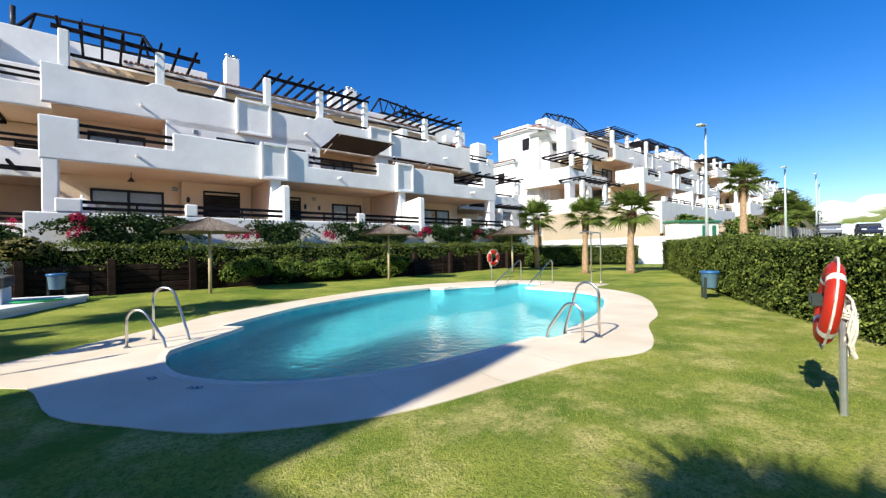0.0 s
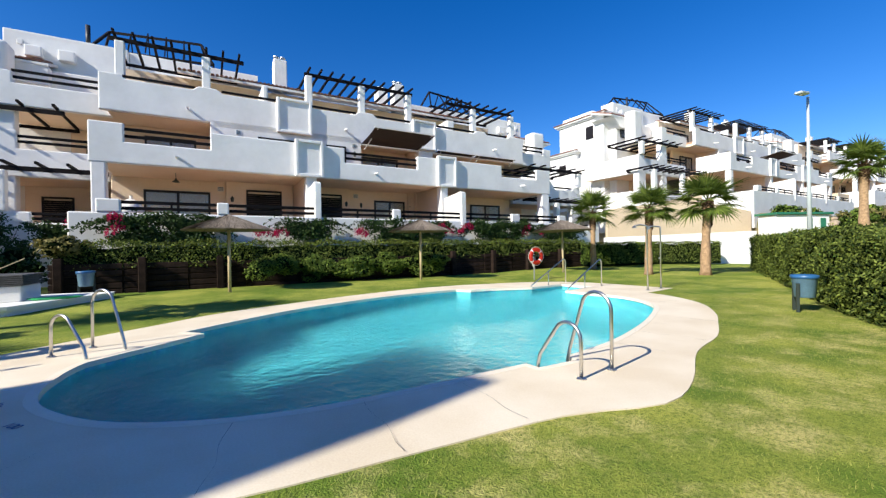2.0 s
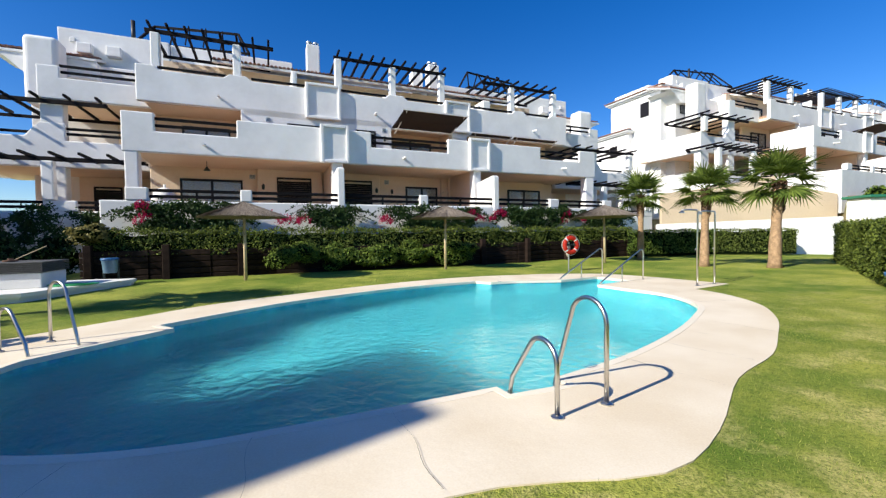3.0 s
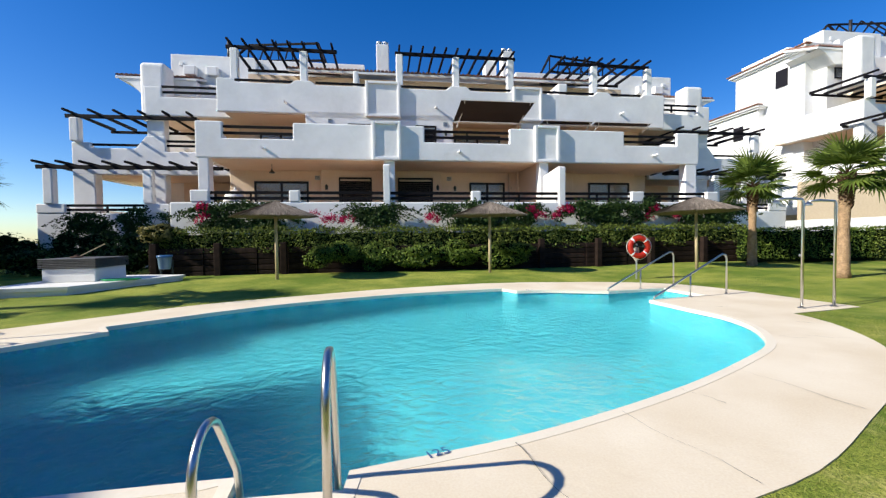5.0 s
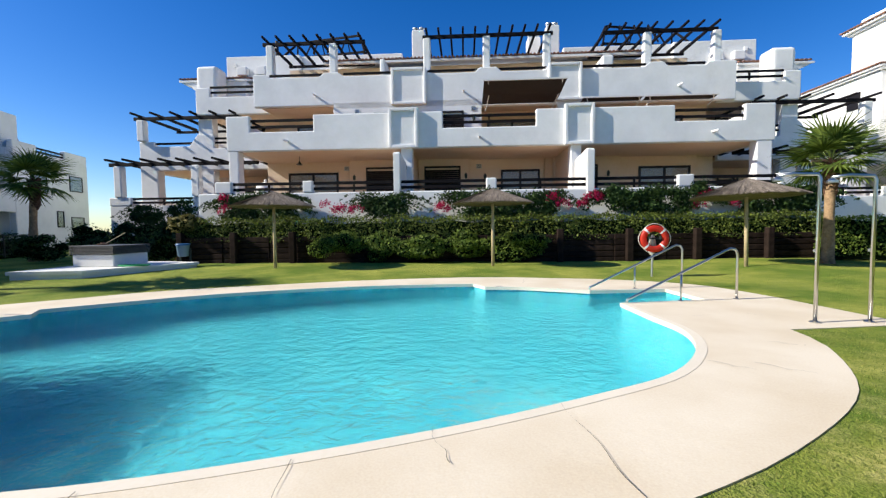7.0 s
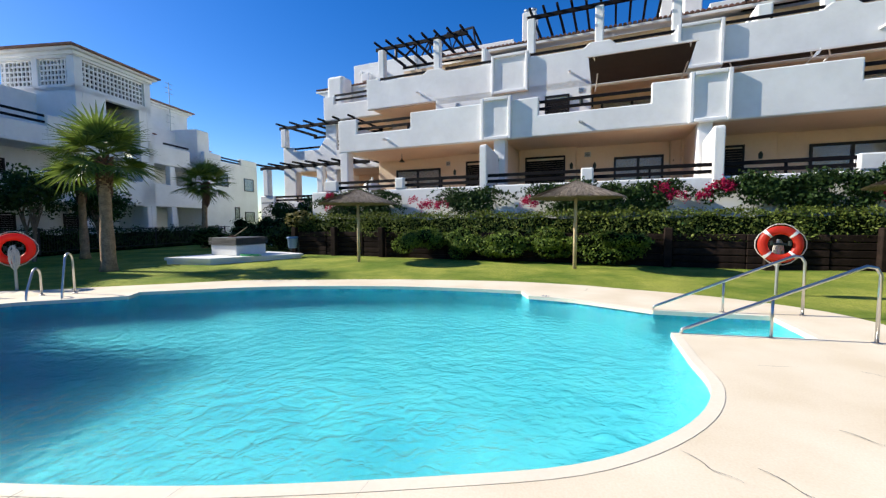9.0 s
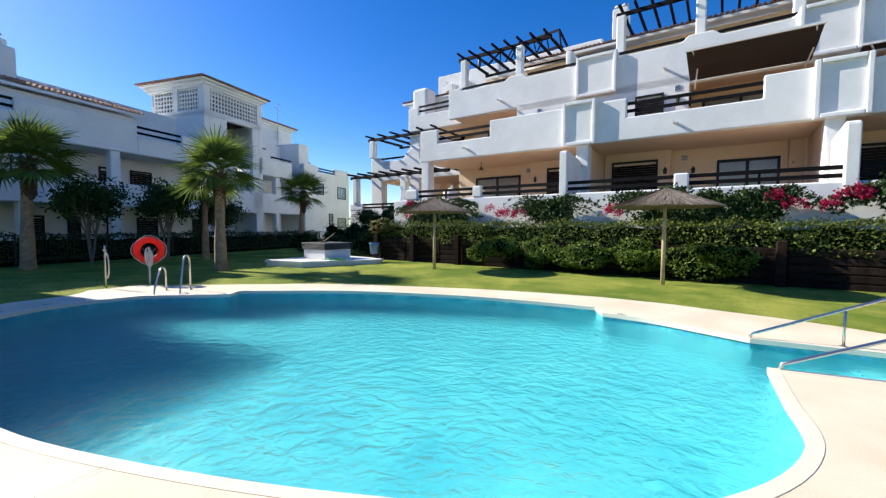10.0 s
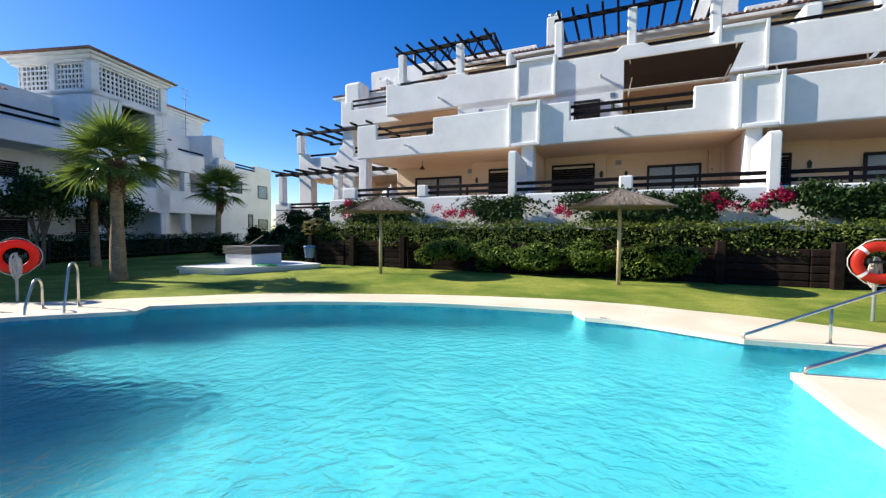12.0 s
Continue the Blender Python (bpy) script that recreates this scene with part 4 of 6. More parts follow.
main_block = apartment_building((0, 0, -0.2), "three-storey white rendered apartment building with dark timber rails and pergolas")
for k, (dx, dy, dz) in enumerate(((47.6, -2.2, 3.1), (91.6, 0.0, 6.0), (135.6, 3.0, 8.0), (179.6, 5.0, 8.4))):
    b = copy_thing(main_block, Matrix.Translation((dx, dy, dz)))
    if k == 0:
        for ob in [o for o in b.children if o.type == "MESH" and o.name.startswith(("wall", "body")) and max(v.co.y for v in o.data.vertices) > 36]:
            ob.data = ob.data.copy()
            for v in ob.data.vertices:
                v.co.y = min(v.co.y, 35.0 if v.co.x > 0 else 32.9)
                if ob.name.startswith("body"):
                    v.co.x = max(v.co.x, 2.0)
        for ob in [o for o in b.children if o.name.startswith(("pergola", "roof_frame"))]:
            low = min(v.co.x for v in ob.data.vertices)
            if low > 16 and min(v.co.z for v in ob.data.vertices) > 11:
                for o in [*ob.children_recursive, ob]:
                    bpy.data.objects.remove(o)
        rest = set(b.children_recursive)
        t = part("stair_tower", boxes([(-9.6, -6.3, 30.6, 36.8, 0.2, 13.75)], 0.04), STUCCO, b, "tall plain white end tower with stepped eaves")
        part("cornice", boxes([(-9.8, -6.1, 30.4, 37.0, 13.75, 13.9), (-10.0, -5.9, 30.2, 37.2, 13.9, 14.05)], 0.02), STUCCO, t)
        for j in range(28):
            part("eaves_tile", boxes([(-10.15, -9.6, 30.05 + 0.26 * j, 30.25 + 0.26 * j, 14.05, 14.17)], 0.04), ROOF_TILE, t)
        part("roof_slab", boxes([(-9.8, -6.0, 30.2, 37.2, 14.05, 14.2), (-9.0, -6.4, 32.5, 36.8, 14.2, 14.9)], 0.03), STUCCO, t)
        w = part("window", boxes([(-9.66, -9.61, 31.9, 32.9, 11.6, 13.0)], 0.01), DARK_FRAME, t, "small dark end window")
        a = part("annex", boxes([(-10.0, -6.3, 34.6, 42.5, 0.2, 8.8)], 0.04), STUCCO, b, "lower white annex with stepped eaves")
        part("cornice", boxes([(-10.2, -6.1, 34.4, 42.7, 8.8, 8.95), (-10.35, -6.1, 34.25, 42.8, 8.95, 9.1)], 0.02), STUCCO, a)
        for j in range(33):
            part("eaves_tile", boxes([(-10.5, -9.9, 34.2 + 0.26 * j, 34.4 + 0.26 * j, 9.1, 9.22)], 0.04), ROOF_TILE, a)
        for z in (6.6, 3.4):
            part("window", boxes([(-10.06, -10.01, 36.0, 37.0, z, z + 1.2)], 0.01), DARK_FRAME, a, "small dark end window")
        for ob in set(b.children_recursive) - rest:
            d = Vector((0, 0, 0)) if "annex" in ob.name or "annex" in ob.parent.name else Vector((0.2, 0.7, -1.45))
            for v in ob.data.vertices:
                v.co += d
    b["label"] = "white rendered apartment building higher up the street, with dark pergolas"


def left_building():
    """Built along its own x (towards the far end), with y going into the building."""
    h = empty("apartment_building", (-20.2, 29.8, 0), "white apartment building in shade with a lattice-topped stair tower", "apartment building", "", rot=math.atan2(0.964, -0.266))
    S = STUCCO
    part("wall", blocks([(-46, -2.6, 2.6, 3.0, 0, 9.0)], 0), S, h)
    # ground floor columns and slab bands
    for x in (-44, -39.5, -35, -30, -26, -22.2, -18.4, -12.6, -8.3, -6.2):
        part("column", blocks([(x, x + 0.5, 0.02, 0.45, 0, 2.75), (x, x + 0.5, 0.02, 0.45, 3.9, 5.7)], 0.04), S, h)
    part("parapet", blocks([(-46, -15.2, 0, 0.3, 2.75, 4.0), (-15.2, -2.6, 0, 0.3, 2.75, 4.35)], 0.04), S, h)
    part("balcony_slab", blocks([(-46, -2.6, 0.3, 2.8, 2.75, 3.0), (-46, -2.6, 0.3, 2.8, 5.75, 6.0)]), S, h)
    part("parapet", blocks([(-46, -22.2, 0, 0.3, 5.75, 6.75), (-22.2, -17.0, 0, 0.3, 5.75, 7.35), (-17.0, -14.3, 0, 0.3, 5.75, 6.75), (-14.3, -12.7, 0, 0.3, 5.75, 7.35), (-8.0, -4.2, 0, 0.3, 5.75, 7.1), (-46, -12.7, -0.06, 0.0, 5.7, 5.85)], 0.03), S, h)
    for x0, x1 in ((-25.5, -22.2), (-17.0, -14.3)):
        rail(h, x0, x1, 0.15, (7.28, 6.95))
    rail(h, -6.5, -4.2, 0.15, (7.3, 7.05))
    for x, w, z in ((-21.3, 0.9, 3.0), (-19.4, 0.6, 3.9), (-17.5, 0.6, 3.9), (-15.8, 1.3, 3.0), (-12, 0.9, 3.9), (-29, 0.9, 3.0), (-26.3, 0.9, 3.9), (-34, 1.2, 3.0)):
        shuttered_door(h, x, x + w, 2.55, z, 5.1)
        shuttered_door(h, x + 0.3, x + 0.3 + w, 2.55, 0.3, 2.2)
    # upper set-back roof on the near part
    part("wall", blocks([(-46, -15.7, 2.0, 9.0, 6.0, 8.2)], 0.03), S, h)
    tile_roof(h, -46, -15.5, 1.5, 4.2, 8.35, 9.35)
    part("wall", blocks([(-24.0, -20.9, 2.5, 4.0, 8.0, 10.3)], 0.05), S, h, "white rendered roof block")
    chimney(h, -21.6, 3.0, 10.2, 10.6)
    # stair tower with lattice
    for x0, mat in ((-12.7, S),):
        part("tower", blocks([(-12.7, -12.3, 0, 5.4, 5.7, 9.35), (-8.0, -7.6, 0, 5.4, 0, 9.35), (-12.3, -10.9, 0, 0.35, 5.7, 9.35), (-8.6, -8.0, 0, 0.35, 2.7, 9.35), (-12.3, -8.0, 5.0, 5.4, 5.7, 11.4), (-12.7, -7.6, 0, 0.35, 10.95, 11.4), (-12.7, -7.6, 0.0, 0.35, 9.1, 9.45),
                             (-12.7, -12.35, 0.35, 5.4, 10.95, 11.4), (-12.7, -12.35, 0.35, 5.4, 9.1, 9.45), (-7.95, -7.6, 0.35, 5.4, 9.1, 11.4), (-12.7, -12.2, 0, 0.5, 9.3, 11.2), (-8.1, -7.6, 0, 0.5, 9.3, 11.2), (-12.7, -12.35, 2.4, 2.8, 9.3, 11.2)], 0.02), S, h, "white stair tower")
    # near-black block added for the shade seen through the lattice
    part("inner_screen", boxes([(-12.1, -8.15, 0.6, 4.9, 9.35, 10.9)]), SHUTTER, h, "dark block standing in for the shade inside the tower")
    # lattice of square openings
    for face in ("front", "side"):
        bm = bmesh.new()
        if face == "front":
            n = 17
            for k in range(n):
                x = -12.2 + 4.1 * k / (n - 1)
                box(bm, x - 0.04, x + 0.04, 0.14, 0.22, 9.4, 11.0)
            for k in range(6):
                z = 9.5 + 1.4 * k / 5
                box(bm, -12.2, -8.1, 0.15, 0.21, z - 0.045, z + 0.045)
        else:
            for a, b in ((0.5, 2.4), (2.8, 5.0)):
                for k in range(9):
                    y = a + (b - a) * k / 8
                    box(bm, -12.56, -12.49, y - 0.04, y + 0.04, 9.4, 11.0)
                for k in range(6):
                    z = 9.5 + 1.4 * k / 5
                    box(bm, -12.55, -12.5, a, b, z - 0.045, z + 0.045)
        part("lattice", bm, S, h, "white concrete lattice screen")
    def hipped(x0, x1, y0, y1, z, up, name="roof"):
        bm = boxes([(x0 - 0.1, x1 + 0.1, y0 - 0.1, y1 + 0.1, z - 0.35, z - 0.15), (x0 - 0.3, x1 + 0.3, y0 - 0.3, y1 + 0.3, z - 0.15, z)], 0.03)
        r = part(name, bm, S, h, "stepped white eaves under a low tiled hip roof")
        bm = bmesh.new()
        a = [bm.verts.new(c) for c in ((x0 - 0.45, y0 - 0.45, z), (x1 + 0.45, y0 - 0.45, z), (x1 + 0.45, y1 + 0.45, z), (x0 - 0.45, y1 + 0.45, z))]
        lo = [bm.verts.new((v.co.x, v.co.y, z + 0.1)) for v in a]
        top = bm.verts.new(((x0 + x1) / 2, (y0 + y1) / 2, z + up))
        bm.faces.new(a[::-1])
        for k in range(4):
            bm.faces.new((a[k], a[(k + 1) % 4], lo[(k + 1) % 4], lo[k]))
            bm.faces.new((lo[k], lo[(k + 1) % 4], top))
        part("roof_tiles", bm, ROOF_TILE, r)
    hipped(-12.7, -7.6, 0, 5.4, 11.45, 0.9)
    # second tower, further
    part("tower", blocks([(-3.6, 1.2, 4.5, 9, 6, 11.5)], 0.03), S, h)
    hipped(-3.6, 1.2, 4.5, 9, 11.55, 0.7)
    part("wall", blocks([(-2.6, -1.2, 0.6, 4.5, 6.5, 9.2), (-6.5, -2.6, 3.0, 4.5, 6.0, 9.0)], 0.04), S, h)
    tile_roof(h, -7.5, -4.5, 2.4, 4.0, 8.3, 9.0)
    tile_roof(h, -1.0, 1.0, 2.0, 4.5, 7.9, 8.7)
    bm = tube(bmesh.new(), [(-1.0, 4.3, 9), (-1.0, 4.3, 13.6)], 0.03, 6)
    for z in (10.2, 10.8, 11.4, 12.7, 13.1, 13.5):
        tube(bm, [(-1.4, 4.3, z), (-0.6, 4.3, z)], 0.02, 5)
    part("antenna", bm, METAL, h, "thin roof antenna")
    # end block
    part("wall", blocks([(-2.6, 4.7, 0.0, 0.35, 0, 6.9), (-2.6, -2.3, 0.35, 9, 0, 6.9), (4.35, 4.7, 0.35, 9, 0, 7.4), (-2.6, -0.6, 0, 0.35, 6.9, 7.4), (2.2, 4.7, 0, 0.35, 6.9, 7.5)], 0.04), S, h, "plain white end block")
    rail(h, -0.6, 2.2, 0.15, (7.25, 7.02))
    for x0, x1, z0, z1 in ((-1.3, 0.2, 4.75, 5.85), (2.5, 4.0, 4.55, 5.75), (1.0, 1.7, 1.8, 3.0), (2.5, 4.0, 1.6, 2.6)):
        small_window(h, x0, x1, -0.02, z0, z1)
    # near tower, seen only by its shade
    part("tower", blocks([(-30.0, -26.2, 0.1, 1.7, 6, 11.6), (-34.5, -30.02, 0.0, 0.35, 6.75, 8.55)], 0.03), S, h)
    part("body", blocks([(-46, 4.5, 5.6, 14, 0, 6.5), (-46, -16.8, 3.2, 12, 6.0, 9.2), (-12.3, -2.6, 3.0, 6, 0, 6.0)]), S, h)
    return h


left_building()

# ---- plants ----
rng = np.random.default_rng(7)


def hedge(name, label, path, width, height, leaf, n_per_m2, mat, z=0.0, rough=0.09, category="hedge", group="", lean=0.0, sides="fb"):
    """A clipped hedge along a straight line of plan; near-black core for inner shade, leaves on front, back, top and
    ends.
    """
    (x0, y0), (x1, y1) = path
    L = math.hypot(x1 - x0, y1 - y0)
    t, nrm = np.array([(x1 - x0) / L, (y1 - y0) / L, 0]), np.array([(y1 - y0) / L, -(x1 - x0) / L, 0])
    h = empty(name, ((x0 + x1) / 2, (y0 + y1) / 2, z), label, category, group)
    mid = np.array([(x0 + x1) / 2, (y0 + y1) / 2, z])
    # near-black core in place of the shade among the leaves
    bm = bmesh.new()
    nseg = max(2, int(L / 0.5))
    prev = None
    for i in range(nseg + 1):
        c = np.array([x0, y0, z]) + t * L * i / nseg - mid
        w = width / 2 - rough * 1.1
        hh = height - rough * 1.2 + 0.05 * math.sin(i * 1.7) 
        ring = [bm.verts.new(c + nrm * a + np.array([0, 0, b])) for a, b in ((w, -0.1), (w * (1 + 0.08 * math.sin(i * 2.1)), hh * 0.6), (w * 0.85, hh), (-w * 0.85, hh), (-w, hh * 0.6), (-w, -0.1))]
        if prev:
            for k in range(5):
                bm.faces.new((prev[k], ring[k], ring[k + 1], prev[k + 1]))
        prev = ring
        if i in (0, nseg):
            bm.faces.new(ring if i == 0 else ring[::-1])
    part("hedge_body", bm, HEDGE_SHADE_CORE, h, kind="")
    cs, ns = [], []
    areas = [("f", L * height), ("t", L * width), ("e", width * height * 2)] + ([("b", L * height)] if "b" in sides else [])
    for side, area in areas:
        n = int(area * n_per_m2)
        u, v = rng.uniform(0, L, n), rng.uniform(0.02, 1, n)
        if side in "fb":
            sg = 1 if side == "f" else -1
            hh = v * height
            p = np.outer(u, t) + np.outer(np.full(n, sg * width / 2), nrm) + np.outer(hh, [0, 0, 1])
            nn = np.tile(nrm * sg + np.array([0, 0, 0.35]), (n, 1))
        elif side == "t":
            p = np.outer(u, t) + np.outer((v - 0.5) * width, nrm) + np.outer(np.full(n, height), [0, 0, 1])
            nn = np.tile(np.array([0, 0, 1.0]), (n, 1))
        else:
            e = rng.integers(0, 2, n)
            p = np.outer(e * L, t) + np.outer((rng.uniform(0, 1, n) - 0.5) * width, nrm) + np.outer(v * height, [0, 0, 1])
            nn = np.outer(e * 2 - 1, t)
        p = p + np.array([x0, y0, 0]) - np.array([mid[0], mid[1], 0])
        w = grid_noise(p + mid, 2.2, 1.0) * rough + rng.normal(0, rough * 0.45, n) + 0.5 * rough * grid_noise(p + mid, 7, 3)
        p = p + nn * w[:, None]
        keep = p[:, 2] > 0.0
        cs.append(p[keep]); ns.append(nn[keep])
    part("hedge_leaves", leaves_mesh(name + "_leaves", np.concatenate(cs), np.concatenate(ns), leaf, mat, rng), None, h, kind="stuff")
    return h


def bush(name, label, centre, radii, leaf, n, mat, category="shrub", group="", core=True, clumps=14):
    h = empty(name, centre, label, category, group)
    cc = rng.normal(0, 1, (clumps, 3))
    cc /= np.linalg.norm(cc, axis=1)[:, None]
    cc *= rng.uniform(0.35, 0.8, clumps)[:, None] * np.array(radii)
    rr = rng.uniform(0.35, 0.55, clumps)[:, None] * np.array(radii)
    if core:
        # dark lumps stand in for shade between the leaf clumps
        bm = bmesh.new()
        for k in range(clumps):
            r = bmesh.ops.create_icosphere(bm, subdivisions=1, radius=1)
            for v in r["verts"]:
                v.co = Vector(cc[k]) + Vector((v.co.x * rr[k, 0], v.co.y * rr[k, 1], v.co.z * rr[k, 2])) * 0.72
        part("inner_mass", bm, HEDGE_SHADE_CORE, h)
    i = rng.integers(0, clumps, n)
    d = rng.normal(0, 1, (n, 3))
    d /= np.linalg.norm(d, axis=1)[:, None]
    p = cc[i] + d * rr[i] * rng.uniform(0.75, 1.1, n)[:, None]
    part("leaves", leaves_mesh(name + "_leaves", p, d + [0, 0, 0.3], leaf, mat, rng), None, h, kind="stuff")
    return h


def frond_mesh(length, seed):
    """A fan palm leaf: stalk, then a fan of long folded blades that droop at the tip."""
    r = random.Random(seed)
    bm = bmesh.new()
    st = length * 0.5
    tube(bm, [(0, 0, 0), (st * 0.5, 0, st * 0.06), (st, 0, 0)], [0.022, 0.018, 0.012], 4)
    n = 24
    for k in range(n):
        a = radians(-105 + 210 * k / (n - 1)) + r.uniform(-0.03, 0.03)
        bl = length * 0.72 * (1 - 0.25 * abs(k - n / 2) / (n / 2)) * r.uniform(0.9, 1.08)
        prev = None
        for j, (u, w) in enumerate(((0, 0.01), (0.3, 0.036), (0.62, 0.02), (1.0, 0.002))):
            d = Vector((math.cos(a), math.sin(a), 0))
            droop = -0.2 * bl * max(0, u - 0.3) ** 1.6 * (1 + r.uniform(-0.4, 0.6)) * 2
            c = Vector((st, 0, 0)) + d * bl * u + Vector((0, 0, 0.12 * bl * u * math.cos(a * 0.5) + droop))
            s = Vector((-d.y, d.x, 0)) * w * length
            row = (bm.verts.new(c - s + Vector((0, 0, w * length * 0.5))), bm.verts.new(c), bm.verts.new(c + s + Vector((0, 0, w * length * 0.5))))
            if prev:
                bm.faces.new((prev[0], prev[1], row[1], row[0]))
                bm.faces.new((prev[1], prev[2], row[2], row[1]))
            prev = row
    return mesh_of("frond", bm, PALM_LEAF)


FRONDS = [frond_mesh(1.5, k) for k in range(3)]


def palm(x, y, z, trunk_h, r0, scale=1.0, lean=(0, 0), n=24, label="fan palm with a tapered brown trunk and a full green crown", group="fan palms on the lawn", seed=0):
    r = random.Random(seed)
    h = empty("palm_tree", (x, y, z), label, "palm tree", group)
    m = 14
    pts, rs = [], []
    for k in range(m):
        u = k / (m - 1)
        pts.append((lean[0] * u * u, lean[1] * u * u, trunk_h * u - 0.1 * (1 - u)))
        rs.append(r0 * (1.35 - 1.15 * u ** 0.6 * 0.55 if u > 0.06 else 1.45) + 0.008 * math.sin(k * 5))
    part("trunk", tube(bmesh.new(), pts, rs, 14), TRUNK, h, smooth=True)
    bm = bmesh.new()
    top = Vector((lean[0], lean[1], trunk_h))
    rb = r0 * 0.85
    for k in range(90):
        a = k * 2.4
        v = 1 - k / 90
        c = top + Vector((0, 0, -1.3 * scale * v))
        o = Vector((math.cos(a), math.sin(a), 0))
        p0 = c + o * rb * 0.6
        beam(bm, p0, p0 + o * (0.1 + 0.08 * (1 - v)) * scale + Vector((0, 0, 0.2 * scale)), 0.09 * scale, 0.035 * scale)
    part("leaf_sheath", bm, BOOT, h)
    for k in range(n):
        u = (k + 0.5) / n
        f = part("frond", FRONDS[k % 3], None, h)
        az = k * 2.39996 + r.uniform(-0.2, 0.2)
        el = radians(80 - 118 * u + r.uniform(-8, 8))
        f.location = top + Vector((0, 0, 0.1 * (1 - u)))
        f.rotation_euler = (r.uniform(-0.4, 0.4), -el, az)
        s = scale * r.uniform(0.85, 1.1) * (0.85 if u < 0.15 else 1)
        f.scale = (s, s, s)
    return h


palm(20.2, 12.7, 0.15, 3.1, 0.16, 0.86, (0.1, 0.0), seed=1)
palm(21.4, 10.7, 0.15, 3.3, 0.19, 0.95, (0.45, 0.1), seed=2)
palm(21.0, 16.6, 0.2, 3.2, 0.15, 0.9, (0.1, 0.1), seed=3)
palm(-4.25, 12.15, 0.05, 3.6, 0.19, 1.05, (-0.15, 0.1), seed=4)
palm(-9.85, 7.85, 0.05, 4.0, 0.2, 1.1, (0.1, 0.1), seed=5)
palm(-10.9, 20.6, 0.2, 3.6, 0.16, 1.0, (0.1, 0.1), seed=6)
palm(-10.5, 14.5, 0.1, 3.4, 0.15, 0.9, (-0.2, 0.1), seed=7)
palm(-5.1, -0.8, 0.0, 4.4, 0.17, 0.75, (0.1, 0.0), seed=8)
palm(46, 11.4, 1.6, 6.0, 0.3, 1.35, (0.2, 0.0), seed=9, group="street palms", label="tall street fan palm beside the road")
for k, (px, py) in enumerate(((75, 13.5), (92, 14.5), (120, 17), (150, 20))):
    palm(px, py, ground_z(px, py), 4.6, 0.4, 1.8, (0.2, 0.0), seed=20 + k, n=26, group="street palms", label="street fan palm far along the road")

hedge("hedge", "clipped dense green hedge along the lawn", ((27.3, 10.75), (13.5, 3.5)), 1.1, 1.72, 0.04, 560, HEDGE_LEAF, 0.05, 0.1, sides="f")
hedge("hedge", "clipped dense green hedge along the lawn", ((13.6, 3.5), (7.2, -0.65)), 1.1, 1.56, 0.036, 900, HEDGE_LEAF, 0.0, 0.1, sides="f")
hedge("hedge", "clipped dense green hedge along the lawn", ((7.1, -0.7), (1.5, -4.2)), 1.1, 1.6, 0.05, 200, HEDGE_LEAF, 0.0, 0.1, sides="f")
hedge("hedge", "long dark green hedge below the terrace wall", ((-2.9, 19.8), (23.6, 19.8)), 0.9, 0.95, 0.045, 420, HEDGE_LEAF, 0.9, 0.12, sides="f")
hedge("hedge", "clipped green hedge behind the palms", ((22.2, 18.2), (27.8, 17.6)), 0.9, 1.35, 0.045, 330, HEDGE_LEAF2, 0.3, 0.08, sides="f")
hedge("hedge", "clipped green hedge behind the palms", ((28.0, 17.5), (31.5, 15.0)), 0.9, 1.35, 0.045, 330, HEDGE_LEAF, 0.3, 0.08, sides="f")
for x0, x1, y, hh in ((3.1, 5.0, 18.85, 1.2), (5.1, 6.6, 19.1, 1.05), (6.4, 8.4, 18.9, 1.0), (8.2, 10.1, 19.0, 1.05), (9.9, 12.6, 18.9, 1.05)):
    bush("shrub", "low clipped round green shrub in front of the hedge", ((x0 + x1) / 2, y, 0.15 + hh * 0.55), ((x1 - x0) * 0.56, 0.6, hh * 0.5), 0.045, 5200, HEDGE_LEAF2, group="low shrubs before the hedge")

# climbers on the terrace wall


